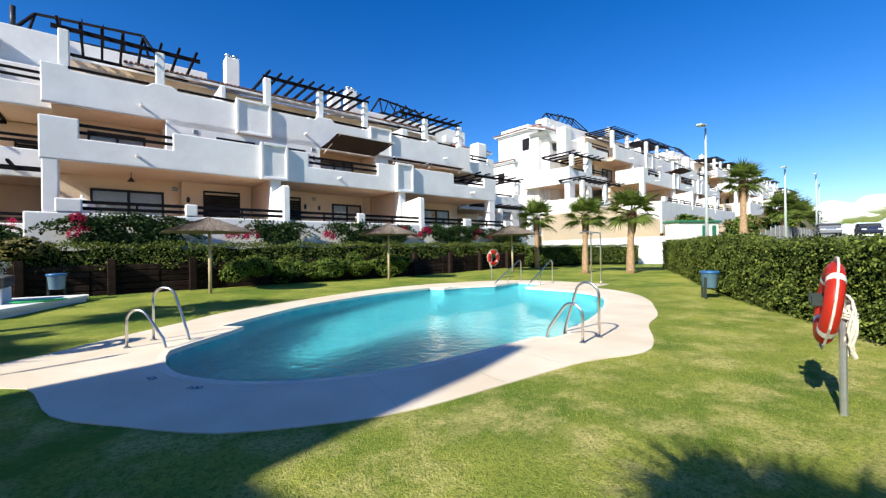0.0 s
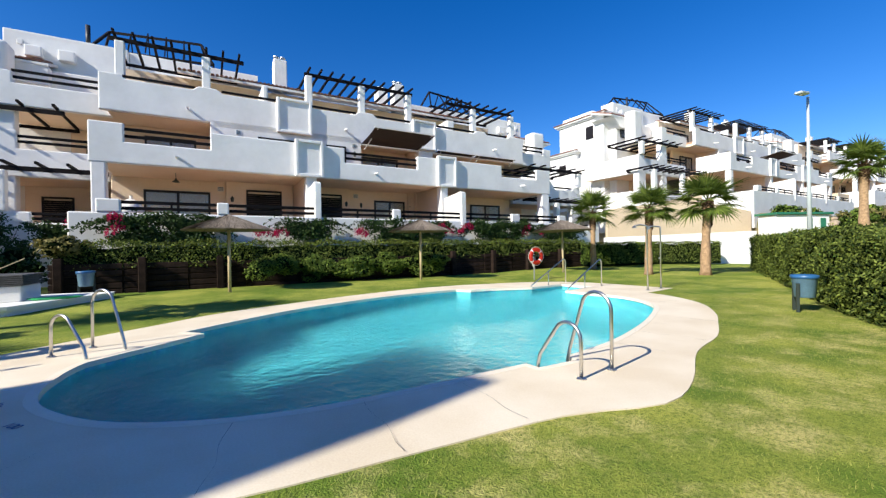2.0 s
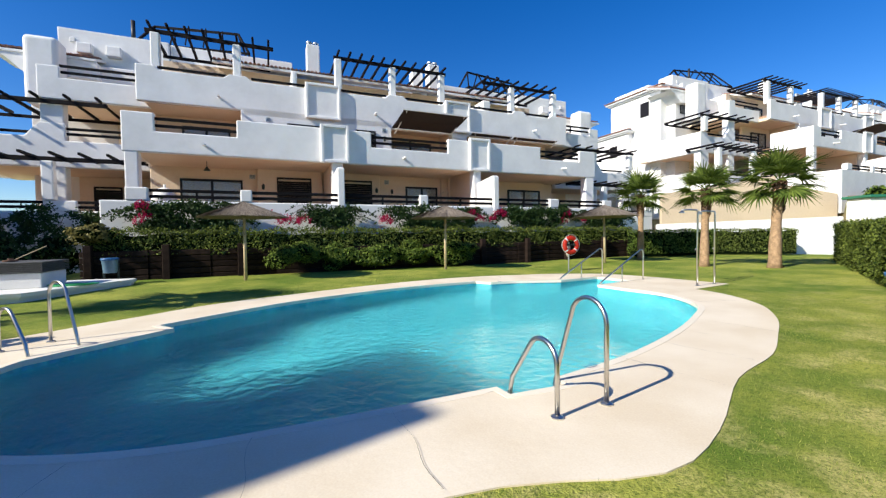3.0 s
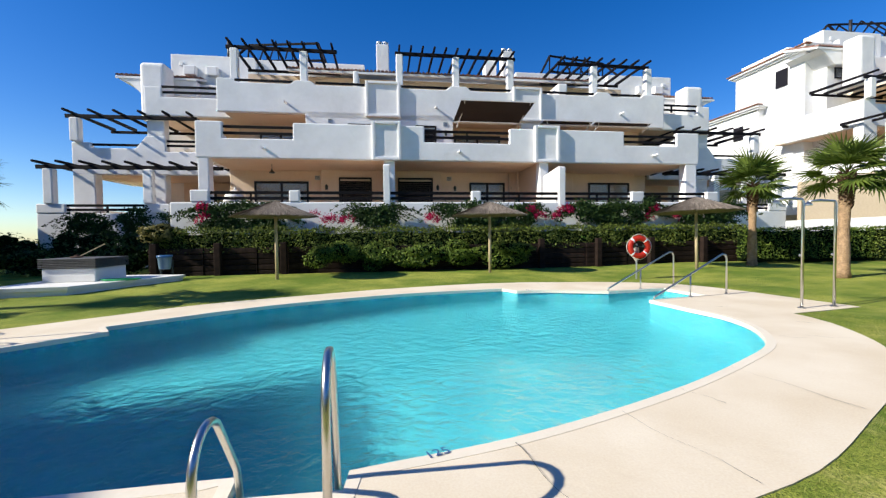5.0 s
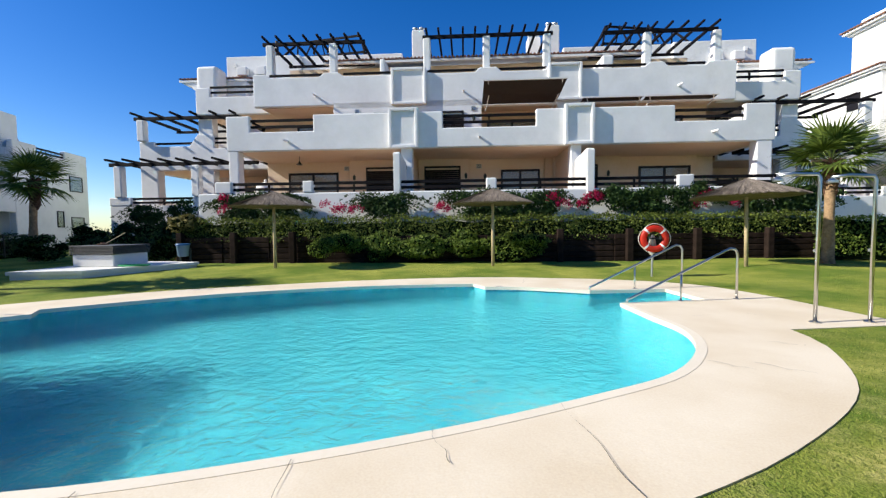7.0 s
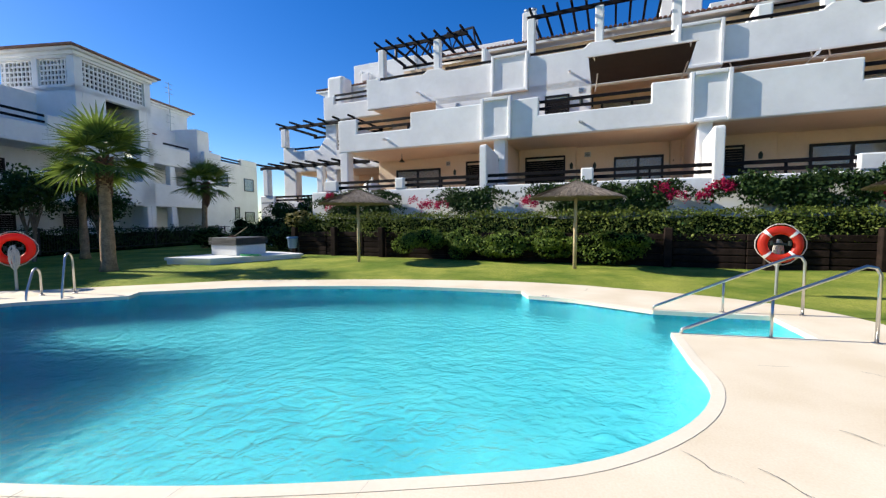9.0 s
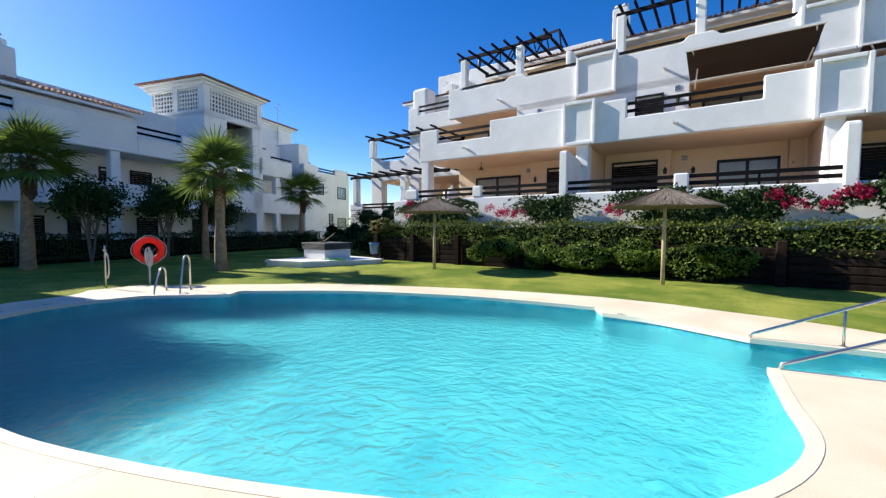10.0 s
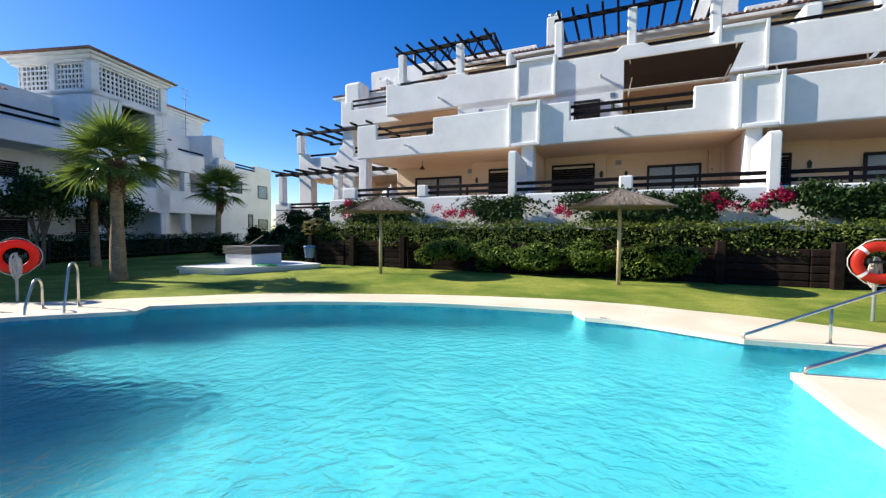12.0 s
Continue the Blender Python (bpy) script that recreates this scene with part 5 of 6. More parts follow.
def climber(x0, x1, z0, z1, n, flowers, label, y=20.3):
    z0, z1, flowers = z0 - 0.2, z1 - 0.2, [(a, b - 0.2, c, d) for a, b, c, d in flowers]
    h = empty("climbing_plant", ((x0 + x1) / 2, y, z0), label, "climbing plant", "climbers on the terrace wall")
    c = np.array([(x0 + x1) / 2, y, z0])
    bm = bmesh.new()
    r = random.Random(int(x0 * 10))
    stems = []
    for k in range(9):
        x = x0 + (x1 - x0) * (k + r.random()) / 9
        pts = [Vector(((x0 + x1) / 2 + (x - (x0 + x1) / 2) * u ** 0.7, y - 0.05 - 0.12 * math.sin(u * 3), z0 - 1.0 + (z1 - z0 + 0.9) * u * r.uniform(0.8, 1.05))) - Vector(c) for u in (0, 0.25, 0.5, 0.75, 1)]
        stems.append(pts)
        tube(bm, pts, 0.012, 4)
    stem_bm = bm
    n = int(n * 3.6)
    m = 60
    bx = x0 + (x1 - x0) * rng.uniform(0, 1, m)
    top = 0.55 + 0.45 * np.sin(bx * 2.6 + x0) * np.sin(bx * 1.1 + 2 * x0)
    bz = z0 + (z1 - z0) * (0.0 + 1.0 * rng.uniform(0, 1, m) * (0.55 + 0.45 * top))
    sprays = 30
    sx = np.where(rng.uniform(0, 1, sprays) < 0.5, x0 + 0.3, x1 - 0.3) + rng.normal(0, 0.25, sprays)
    out = np.sign(sx - (x0 + x1) / 2)
    sl = rng.uniform(0.4, 1.5, sprays)
    i = rng.integers(0, m, n)
    p = np.stack([bx[i] + rng.normal(0, 0.17, n), y - 0.08 - np.abs(rng.normal(0, 0.1, n)), bz[i] + rng.normal(0, 0.1, n)], 1)
    ns = n // 6
    j, u = rng.integers(0, sprays, ns), rng.uniform(0, 1, ns)
    sz = z0 + (z1 - z0) * rng.uniform(0.35, 0.85, sprays)
    p[:ns] = np.stack([sx[j] + out[j] * sl[j] * u, y - 0.1 - 0.1 * u + rng.normal(0, 0.02, ns), sz[j] + 0.3 * sl[j] * u - 0.55 * sl[j] * u * u], 1) + rng.normal(0, 0.035, (ns, 3))
    p = p - c
    for k in range(sprays):
        tube(stem_bm, [Vector((sx[k] + out[k] * sl[k] * v, y - 0.1 - 0.1 * v, sz[k] + 0.3 * sl[k] * v - 0.55 * sl[k] * v * v)) - Vector(c) for v in (0, 0.35, 0.7, 1)], 0.006, 4)
    part("stem", stem_bm, BARK, h)
    part("leaves", leaves_mesh("climber_leaves", p, np.tile([0, -1, 0.4], (n, 1)), 0.062, DARK_LEAF, rng), None, h, kind="stuff")
    for fx, fz, rad, m in flowers:
        m = int(m * 2.6)
        k = rng.integers(0, 6, m)
        ox = rng.uniform(-1, 1, 6) * rad * 1.6
        q = np.stack([fx + ox[k] + rng.normal(0, rad * 0.3, m), y - 0.2 - np.abs(rng.normal(0, 0.06, m)), fz + 0.12 - 0.5 * np.abs(ox[k]) + rng.normal(0, 0.085, m)], 1) - c
        part("flower_spray", leaves_mesh("flower_bracts", q, np.tile([0, -1, 0.5], (m, 1)), 0.03, FLOWER, rng, 0.8), None, h, "cluster of magenta bracts", kind="stuff")


climber(-1.3, 1.7, 2.2, 3.35, 2300, [(-1.35, 3.0, 0.15, 90), (-1.2, 2.6, 0.12, 60), (-1.5, 2.4, 0.1, 30)], "leafy climber with a few magenta bracts on the white wall")
climber(4.9, 6.6, 2.2, 3.35, 1100, [(3.9, 2.5, 0.3, 150), (3.2, 2.7, 0.15, 50), (4.5, 2.5, 0.2, 60)], "leafy climber and trailing magenta bracts on the white wall")
climber(9.0, 12.9, 2.25, 3.35, 2200, [(8.2, 2.5, 0.22, 150), (12.9, 2.85, 0.15, 80), (13.3, 2.6, 0.2, 110)], "broad leafy climber with magenta bracts at its ends")
climber(15.4, 19.0, 2.25, 3.35, 2900, [(14.6, 2.9, 0.22, 160), (14.2, 2.6, 0.15, 90), (19.1, 2.9, 0.18, 110), (18.9, 2.5, 0.15, 60)], "broad leafy climber with magenta bracts at its ends")
climber(20.6, 23.6, 2.25, 3.3, 1900, [(20.2, 2.5, 0.15, 60)], "leafy climber on the white wall")
climber(-8.5, -3.6, 1.6, 3.3, 2600, [(-3.4, 3.0, 0.1, 30)], "dark straggling climber on the lower terrace wall", y=23.95)

# timber retaining wall below the hedge
wall = empty("timber_retaining_wall", (9.6, 19.2, 0.0), "low retaining wall of old dark sleepers below the hedge", "retaining wall")
bm0 = bmesh.new()
box(bm0, -1.0, 1.0, -0.06, 0.06, -0.1, 0.1, 0.015)
me = mesh_of("sleeper", bm0, SLEEPER)
for i in range(13):
    for j in range(5):
        part("sleeper", me, None, wall, loc=(-11.6 + 2.02 * i, 0.12 + 0.02 * ((i * 7 + j * 3) % 3), 0.12 + 0.23 * j))
bm0 = boxes([(-0.12, 0.12, -0.12, 0.12, -0.15, 1.35)], 0.02)
me = mesh_of("timber_post", bm0, SLEEPER)
for x in (-12.3, -10.0, -7.5, 3.4, 6.1, 8.7, 11.4):
    part("timber_post", me, None, wall, loc=(x, -0.07, 0.0))
part("soil", boxes([(-12.6, 14.6, 0.24, 1.15, -0.2, 1.1)], 0.05), SOIL, wall)

# domed oven on the terrace
h = empty("garden_oven", (-1.3, 23.7, 2.52), "white rendered domed garden oven on the terrace", "oven")
part("base", boxes([(-0.5, 0.5, -0.45, 0.45, 0.0, 0.75)], 0.04, 2), STUCCO, h)
part("dome", lathe(bmesh.new(), [(0.52, 0.75), (0.5, 0.95), (0.42, 1.18), (0.28, 1.35), (0.1, 1.43)], 20), STUCCO, h, smooth=True)
part("oven_chimney", tube(bmesh.new(), [(0, 0.1, 1.38), (0, 0.1, 1.6)], 0.06, 10), STUCCO, h)

# ---- parasols ----


def parasol(x, y, z, rad=1.38, apex=2.75, seed=0, tilt=0.0):
    h = empty("thatched_parasol", (x, y, z), "thatched straw parasol on a pale wooden pole", "parasol", "thatched parasols round the pool")
    h.rotation_euler = (tilt, tilt * 0.5, seed)
    part("pole", tube(bmesh.new(), [(0, 0, -0.2), (0, 0, apex - 0.15)], [0.06, 0.05], 12), PINE, h, smooth=True)
    drop = rad * 0.37
    bm = lathe(bmesh.new(), [(rad * 0.98, apex - drop - 0.03), (rad, apex - drop), (rad * 0.6, apex - drop * 0.55), (rad * 0.15, apex - 0.06), (0.03, apex)], 28)
    part("thatch", bm, THATCH, h)
    n = 2600
    a, u = rng.uniform(0, 2 * math.pi, n), rng.uniform(0, 1, n) ** 0.6
    bm_v = np.empty((n, 4, 3))
    r0, r1 = rad * u * 0.95, rad * np.minimum(u * 0.95 + rng.uniform(0.18, 0.4, n), 1.0 + rng.uniform(0, 0.07, n))
    z0 = apex + 0.02 - drop * r0 / rad + rng.uniform(0, 0.02, n)
    z1 = apex + 0.0 - drop * r1 / rad + rng.uniform(-0.02, 0.02, n)
    ja = a + rng.normal(0, 0.03, n)
    w = 0.009
    for k, (rr, zz, aa, sg) in enumerate(((r0, z0, a, -1), (r0, z0, a, 1), (r1, z1, ja, 1), (r1, z1, ja, -1))):
        bm_v[:, k, 0] = rr * np.cos(aa) - sg * w * np.sin(aa)
        bm_v[:, k, 1] = rr * np.sin(aa) + sg * w * np.cos(aa)
        bm_v[:, k, 2] = zz + (0.006 if sg > 0 else 0)
    me = bpy.data.meshes.new("straw")
    me.from_pydata(bm_v.reshape(-1, 3).tolist(), [], (np.arange(n)[:, None] * 4 + np.arange(4)).tolist())
    me.materials.append(STRAW)
    part("straw", me, None, h, kind="stuff")
    bm = bmesh.new()
    for k in range(8):
        t = k * math.pi / 4
        beam(bm, (0.05 * math.cos(t), 0.05 * math.sin(t), apex - 0.12), (rad * 0.93 * math.cos(t), rad * 0.93 * math.sin(t), apex - drop - 0.02), 0.025, 0.03)
    part("rib", bm, PINE, h)


parasol(2.34, 17.07, 0.05, seed=1)
parasol(10.22, 17.49, 0.08, seed=2)
parasol(18.3, 16.37, 0.17, rad=1.5, seed=3, tilt=0.02)

# ---- pool fittings ----


def ladder(x, y, rot, tall, low, hand=1):
    """Two bent steel handrails of unequal height with treads below; the water is towards local +y."""
    h = empty("pool_ladder", (x, y, 0), "polished steel pool ladder with one tall and one low handrail", "pool ladder", "pool ladders", rot=radians(rot))
    for sx, hh in ((0.285 * hand, tall), (-0.285 * hand, low)):
        rr = 0.14 + hh * 0.08
        pts = [(sx, 0, 0)]
        pts += [(sx, 0, hh - rr)]
        for k in range(1, 9):
            t = radians(150) * k / 8
            pts.append((sx, rr - rr * math.cos(t), hh - rr + rr * math.sin(t)))
        pts += [(sx, 0.62, 0.16), (sx, 0.66, 0.0), (sx, 0.68, -1.1)]
        part("handrail", tube(bmesh.new(), pts, 0.022, 12), STEEL, h, smooth=True)
        part("floor_flange", lathe(bmesh.new(), [(0.055, 0.0), (0.055, 0.012), (0.03, 0.025)], 16, (sx, 0, 0.0)), STEEL, h)
    for k in range(3):
        part("tread", boxes([(-0.285, 0.285, 0.62, 0.72, -0.35 - 0.27 * k, -0.31 - 0.27 * k)], 0.01), STEEL, h)


ladder(5.585, 3.97, 3, 0.93, 0.62)
ladder(-0.13, 9.0, -133, 0.93, 0.62, -1)


def lifebuoy(x, y, z, rot, hh=1.1, label="orange-red lifebuoy with white bands and coiled rope on a post", bands=4, lean=0.0):
    h = empty("lifebuoy_stand", (x, y, z), label, "lifebuoy", "lifebuoys on posts", rot=radians(rot))
    part("post", tube(bmesh.new(), [(0, 0.0, -0.1), (0, 0.0, hh + 0.1)], 0.03, 10), METAL, h)
    part("bracket", boxes([(-0.17, 0.17, -0.1, -0.03, hh - 0.02, hh + 0.03), (-0.17, -0.13, -0.22, -0.1, hh - 0.02, hh + 0.07), (0.13, 0.17, -0.22, -0.1, hh - 0.02, hh + 0.07)], 0.005), DARK_METAL, h)
    R, r = 0.295, 0.088
    bm = bmesh.new()
    n, m = 40, 14
    vs = [[bm.verts.new(((R + r * math.cos(2 * math.pi * j / m)) * math.cos(2 * math.pi * i / n), -0.15 + 0.75 * r * math.sin(2 * math.pi * j / m), hh + (R + r * math.cos(2 * math.pi * j / m)) * math.sin(2 * math.pi * i / n))) for j in range(m)] for i in range(n)]
    for i in range(n):
        for j in range(m):
            bm.faces.new((vs[i][j], vs[(i + 1) % n][j], vs[(i + 1) % n][(j + 1) % m], vs[i][(j + 1) % m]))
    bmesh.ops.recalc_face_normals(bm, faces=bm.faces)
    ring = part("ring", bm, RED, h, smooth=True)
    for q in range(bands):
        bm = bmesh.new()
        a0 = radians(45 + 90 * q)
        rows = []
        for i in range(5):
            a = a0 + radians(-5 + 2.5 * i)
            rows.append([bm.verts.new(((R + r * 1.04 * math.cos(2 * math.pi * j / m)) * math.cos(a), -0.15 + 0.78 * r * math.sin(2 * math.pi * j / m), hh + (R + r * 1.04 * math.cos(2 * math.pi * j / m)) * math.sin(a))) for j in range(m)])
        for i in range(4):
            for j in range(m):
                bm.faces.new((rows[i][j], rows[i + 1][j], rows[i + 1][(j + 1) % m], rows[i][(j + 1) % m]))
        bmesh.ops.recalc_face_normals(bm, faces=bm.faces)
        part("band", bm, WHITE_PLASTIC, ring, smooth=True)
    bm = bmesh.new()
    for q in range(4):
        a0 = radians(45 + 90 * q)
        tube(bm, [((R + r * 1.1 + 0.035 * math.sin(math.pi * u)) * math.cos(a0 + math.pi / 2 * u), -0.15, hh + (R + r * 1.1 + 0.035 * math.sin(math.pi * u)) * math.sin(a0 + math.pi / 2 * u)) for u in (0, 0.2, 0.4, 0.6, 0.8, 1)], 0.01, 6)
    part("grab_line", bm, ROPE, ring)
    centre = Vector((0, -0.15, hh))
    ring.rotation_euler = (lean, 0, 0)
    ring.location = centre - Matrix.Rotation(lean, 3, "X") @ centre + Vector((0, 0.06 if lean else 0.0, 0))
    bm = bmesh.new()
    rr = random.Random(5)
    for k in range(9):
        ww, top, low = rr.uniform(0.03, 0.07), hh + rr.uniform(-0.03, 0.1), hh - rr.uniform(0.32, 0.5)
        dx, dy = rr.uniform(-0.035, 0.035), rr.uniform(-0.03, 0.03)
        tube(bm, [(dx + ww * math.cos(t), 0.04 + dy + 0.02 * math.sin(3 * t + k), (top + low) / 2 + (top - low) / 2 * math.sin(t)) for t in [2 * math.pi * i / 14 for i in range(15)]], 0.0105, 6)
    for k in range(3):
        tube(bm, [(0.075 * math.cos(t), 0.04 + 0.055 * math.sin(t), hh - 0.08 - 0.025 * k - 0.01 * math.sin(t)) for t in [2 * math.pi * i / 12 for i in range(13)]], 0.011, 6)
    part("coiled_rope", bm, ROPE, h, "coil of white rope hanging from the bracket")


lifebuoy(4.53, 0.89, -0.02, 191, 1.02, lean=-0.14)
lifebuoy(14.52, 14.58, 0.0, -5, 1.08)
lifebuoy(-1.95, 9.0, 0.0, -111, 0.98, "plain orange-red lifebuoy with coiled rope on a post", 0)


def stair_rail(y, x0, label):
    """A sloping steel rail beside the pool steps, on three posts."""
    h = empty("pool_handrail", (x0, y, 0), label, "handrail", "handrails at the pool steps", rot=radians(10))
    pts = [(0.0, 0, 0.01), (0.02, 0, 0.07), (0.1, 0, 0.1), (1.1, 0, 0.54), (2.0, 0, 0.94), (2.12, 0, 0.99), (2.22, 0, 0.97), (2.27, 0, 0.88), (2.27, 0, 0.0)]
    part("rail", tube(bmesh.new(), pts, 0.022, 10), STEEL, h, smooth=True)
    part("post", tube(bmesh.new(), [(1.1, 0, 0), (1.1, 0, 0.54)], 0.018, 8), STEEL, h, smooth=True)
    for x in (1.1, 2.27):
        part("floor_flange", lathe(bmesh.new(), [(0.05, 0.0), (0.05, 0.01), (0.025, 0.02)], 14, (x, 0, 0)), STEEL, h)


stair_rail(12.06, 12.0, "sloping steel handrail at the far side of the pool steps")
stair_rail(10.5, 12.22, "sloping steel handrail at the near side of the pool steps")


def shower(x, y, hh, rot, label):
    h = empty("outdoor_shower", (x, y, 0), label, "outdoor shower", "", rot=radians(rot))
    part("pipe", tube(bmesh.new(), [(0, 0, 0), (0, 0, hh - 0.05), (0.02, 0, hh), (0.3, 0, hh + 0.02), (0.5, 0, hh + 0.0)], 0.025, 10), STEEL, h, smooth=True)
    part("shower_head", lathe(bmesh.new(), [(0.07, -0.08), (0.07, -0.05), (0.02, -0.01), (0.02, 0.02)], 14, (0.5, 0, hh)), STEEL, h)
    part("push_tap", tube(bmesh.new(), [(0, 0, 1.05), (0, -0.07, 1.05)], 0.025, 8), METAL, h)
    part("floor_flange", lathe(bmesh.new(), [(0.07, 0.0), (0.07, 0.015), (0.03, 0.03)], 16), STEEL, h)


shower(14.3, 8.95, 2.15, 165, "slim steel outdoor shower post on the deck")
shower(15.08, 8.97, 2.12, 165, "slim steel outdoor shower post on the deck")
h = empty("hose_stand", (-2.0, 8.0, 0), "steel foot-shower post with a hanging white hose loop", "outdoor shower")
part("pipe", tube(bmesh.new(), [(0, 0, 0), (0, 0, 1.05), (0.0, 0, 1.15)], 0.022, 8), STEEL, h, smooth=True)
part("tap", tube(bmesh.new(), [(-0.06, 0, 1.02), (0.06, 0, 1.02)], 0.025, 8), METAL, h)
part("hose_loop", tube(bmesh.new(), [(0.13 + 0.15 * math.cos(t), 0.0, 0.62 + 0.33 * math.sin(t)) for t in [2 * math.pi * i / 24 for i in range(25)]], 0.016, 8), ROPE, h, smooth=True)


def litter_bin(x, y, z, rot):
    h = empty("litter_bin", (x, y, z), "round grey-blue litter bin with a blue rim on two dark legs", "litter bin", "litter bins", rot=rot)
    part("bucket", lathe(bmesh.new(), [(0.17, 0.3), (0.185, 0.32), (0.225, 0.74), (0.24, 0.76), (0.22, 0.77), (0.2, 0.6), (0.16, 0.34)], 24), BLUE_BIN, h, smooth=True)
    part("rim", lathe(bmesh.new(), [(0.235, 0.72), (0.25, 0.73), (0.25, 0.79), (0.22, 0.8), (0.2, 0.78)], 24), BIN_RIM, h, smooth=True)
    for s in (-0.19, 0.19):
        part("leg", boxes([(s - 0.03, s + 0.03, 0.12, 0.18, -0.1, 0.62)], 0.005), DARK_METAL, h)
    part("crossbar", boxes([(-0.19, 0.19, 0.13, 0.17, 0.45, 0.5)], 0.005), DARK_METAL, h)


litter_bin(13.0, 4.45, 0.0, 0.5)
litter_bin(-1.75, 17.95, 0.15, 0.1)

# ---- well housing on its slab ----
h = empty("pump_housing", (-2.8, 16.15, -0.05), "white pump housing with dark slatted top on a stepped white plinth", "pump housing")
bm = bmesh.new()
o = [(-1.75, -1.9), (0.2, -1.55), (1.75, 1.2), (1.75, 1.55), (0.3, 1.9), (-1.75, 1.9)]
for z0, z1, gr in ((-0.1, 0.2, 0.0), (0.2, 0.3, 0.06)):
    lo = [bm.verts.new((x + (gr if x > 0 else -gr), y + (gr if y > 0 else -gr), z0)) for x, y in o]
    hi = [bm.verts.new((v.co.x, v.co.y, z1)) for v in lo]
    bm.faces.new(hi)
    bm.faces.new(lo[::-1])
    for k in range(6):
        bm.faces.new((lo[k], lo[(k + 1) % 6], hi[(k + 1) % 6], hi[k]))
part("plinth", bm, PAINT_WHITE, h)
part("housing", boxes([(-1.3, 0.15, -0.35, 1.15, 0.3, 0.72)], 0.02), PAINT_WHITE, h)
lid = part("lid", boxes([(-1.36, 0.21, -0.41, 1.21, 0.98, 1.02), (-1.28, 0.13, -0.33, 1.13, 0.72, 0.98)], 0.008), SLAT_GREY, h, "dark grey louvred top")
for k in range(5):
    part("slat", boxes([(-1.36, 0.21, -0.41, -0.34, 0.735 + 0.05 * k, 0.76 + 0.05 * k), (0.14, 0.21, -0.34, 1.21, 0.735 + 0.05 * k, 0.76 + 0.05 * k)], 0.004), SLAT_GREY, lid)
h = empty("garden_hose", (-2.0, 15.9, 0.26), "bright green garden hose coiled on the plinth", "garden hose")
part("hose", tube(bmesh.new(), [((0.3 + 0.02 * i / 8) * math.cos(i * 0.5) * (1.4 if i % 3 else 1), 0.22 * math.sin(i * 0.5), 0.012 + 0.0008 * i) for i in range(52)], 0.014, 6), HOSE, h)
h = empty("garden_tool", (-3.5, 16.35, 0.98), "old rake with a dark reel lying on the housing", "garden tool")
part("handle", tube(bmesh.new(), [(0, 0, 0), (0.75, 0.1, 0.42)], 0.014, 6), PINE, h)
part("reel", lathe(bmesh.new(), [(0.16, 0), (0.16, 0.04), (0.06, 0.05), (0.06, 0.09)], 16), BOOT, h)

# ---- left boundary: fence and planting ----
fence = empty("fence", (-13.5, 14.0, 0.1), "dark iron fence in front of a dense shaded hedge", "fence")
fd = Vector((-0.266, 0.964, 0))
me = mesh_of("post", beam(bmesh.new(), (0, 0, 0), (0, 0, 1.25), 0.06, 0.06), BLACK)
for k in range(9):
    part("post", me, None, fence, loc=fd * (-13 + 3.3 * k))
bm = bmesh.new()
for z in (0.15, 1.18):
    beam(bm, fd * -13 + Vector((0, 0, z)), fd * 14 + Vector((0, 0, z)), 0.03, 0.04)
part("rail", bm, BLACK, fence)
bm = bmesh.new()
for k in range(220):
    p = fd * (-13 + 27 * k / 220)
    beam(bm, p + Vector((0, 0, 0.1)), p + Vector((0, 0, 1.2)), 0.012, 0.012)
part("bar", bm, BLACK, fence)
hedge("hedge", "shaded thin hedge behind the iron fence", ((-10.0, -2.0), (-17.8, 27.0)), 0.8, 1.15, 0.06, 190, DARK_LEAF, 0.05, 0.15, sides="f")
for k, (x, y, rx, rz) in enumerate(((-10.5, 20.5, 1.3, 0.6), (-8.5, 21.5, 1.2, 0.55), (-6.0, 21.5, 1.6, 0.7), (-4.2, 20.5, 1.2, 0.8), (-11.0, 23.5, 1.6, 0.9), (-7.5, 22.5, 1.6, 1.1))):
    bush("shrub", "dark shaded garden shrub", (x, y, 0.2 + rz * 0.8), (rx, 0.9, rz), 0.07, 1500, DARK_LEAF, group="garden shrubs by the corner")
bush("shrub", "yellowish ornamental grass clump beside the hedge", (-2.6, 19.4, 1.75), (0.7, 0.5, 0.35), 0.07, 900, DRY_LEAF)


def small_tree(x, y, z, hh, rad, n, label="small slender tree with an open dark crown", seed=0):
    h = empty("tree", (x, y, z), label, "tree", "small garden trees")
    r = random.Random(seed)
    bm = bmesh.new()
    tips = []
    for k in range(3):
        a = k * 2.1 + seed
        p = [Vector((0.12 * math.cos(a) * u * 2, 0.12 * math.sin(a) * u * 2, hh * 0.6 * u)) + Vector((r.uniform(-0.05, 0.05), 0, 0)) for u in (0, 0.3, 0.6, 1)]
        tube(bm, p, [0.06, 0.05, 0.04, 0.03], 7)
        for j in range(6):
            b = a + j * 1.1
            q = p[-1] + Vector((math.cos(b) * rad * r.uniform(0.4, 0.8), math.sin(b) * rad * r.uniform(0.4, 0.8), hh * r.uniform(0.1, 0.4)))
            tube(bm, [p[-1 - (j % 2)], (p[-1] + q) / 2 + Vector((0, 0, 0.1)), q], [0.03, 0.018, 0.008], 5)
            tips.append(q)
    part("trunk", bm, BARK, h)
    tips = np.array(tips)
    i = rng.integers(0, len(tips), n)
    c = tips[i] + rng.normal(0, rad * 0.22, (n, 3))
    part("crown", leaves_mesh("crown", c, rng.normal(0, 1, (n, 3)) + [0, 0, 0.5], 0.075, DARK_LEAF, rng), None, h, kind="stuff")


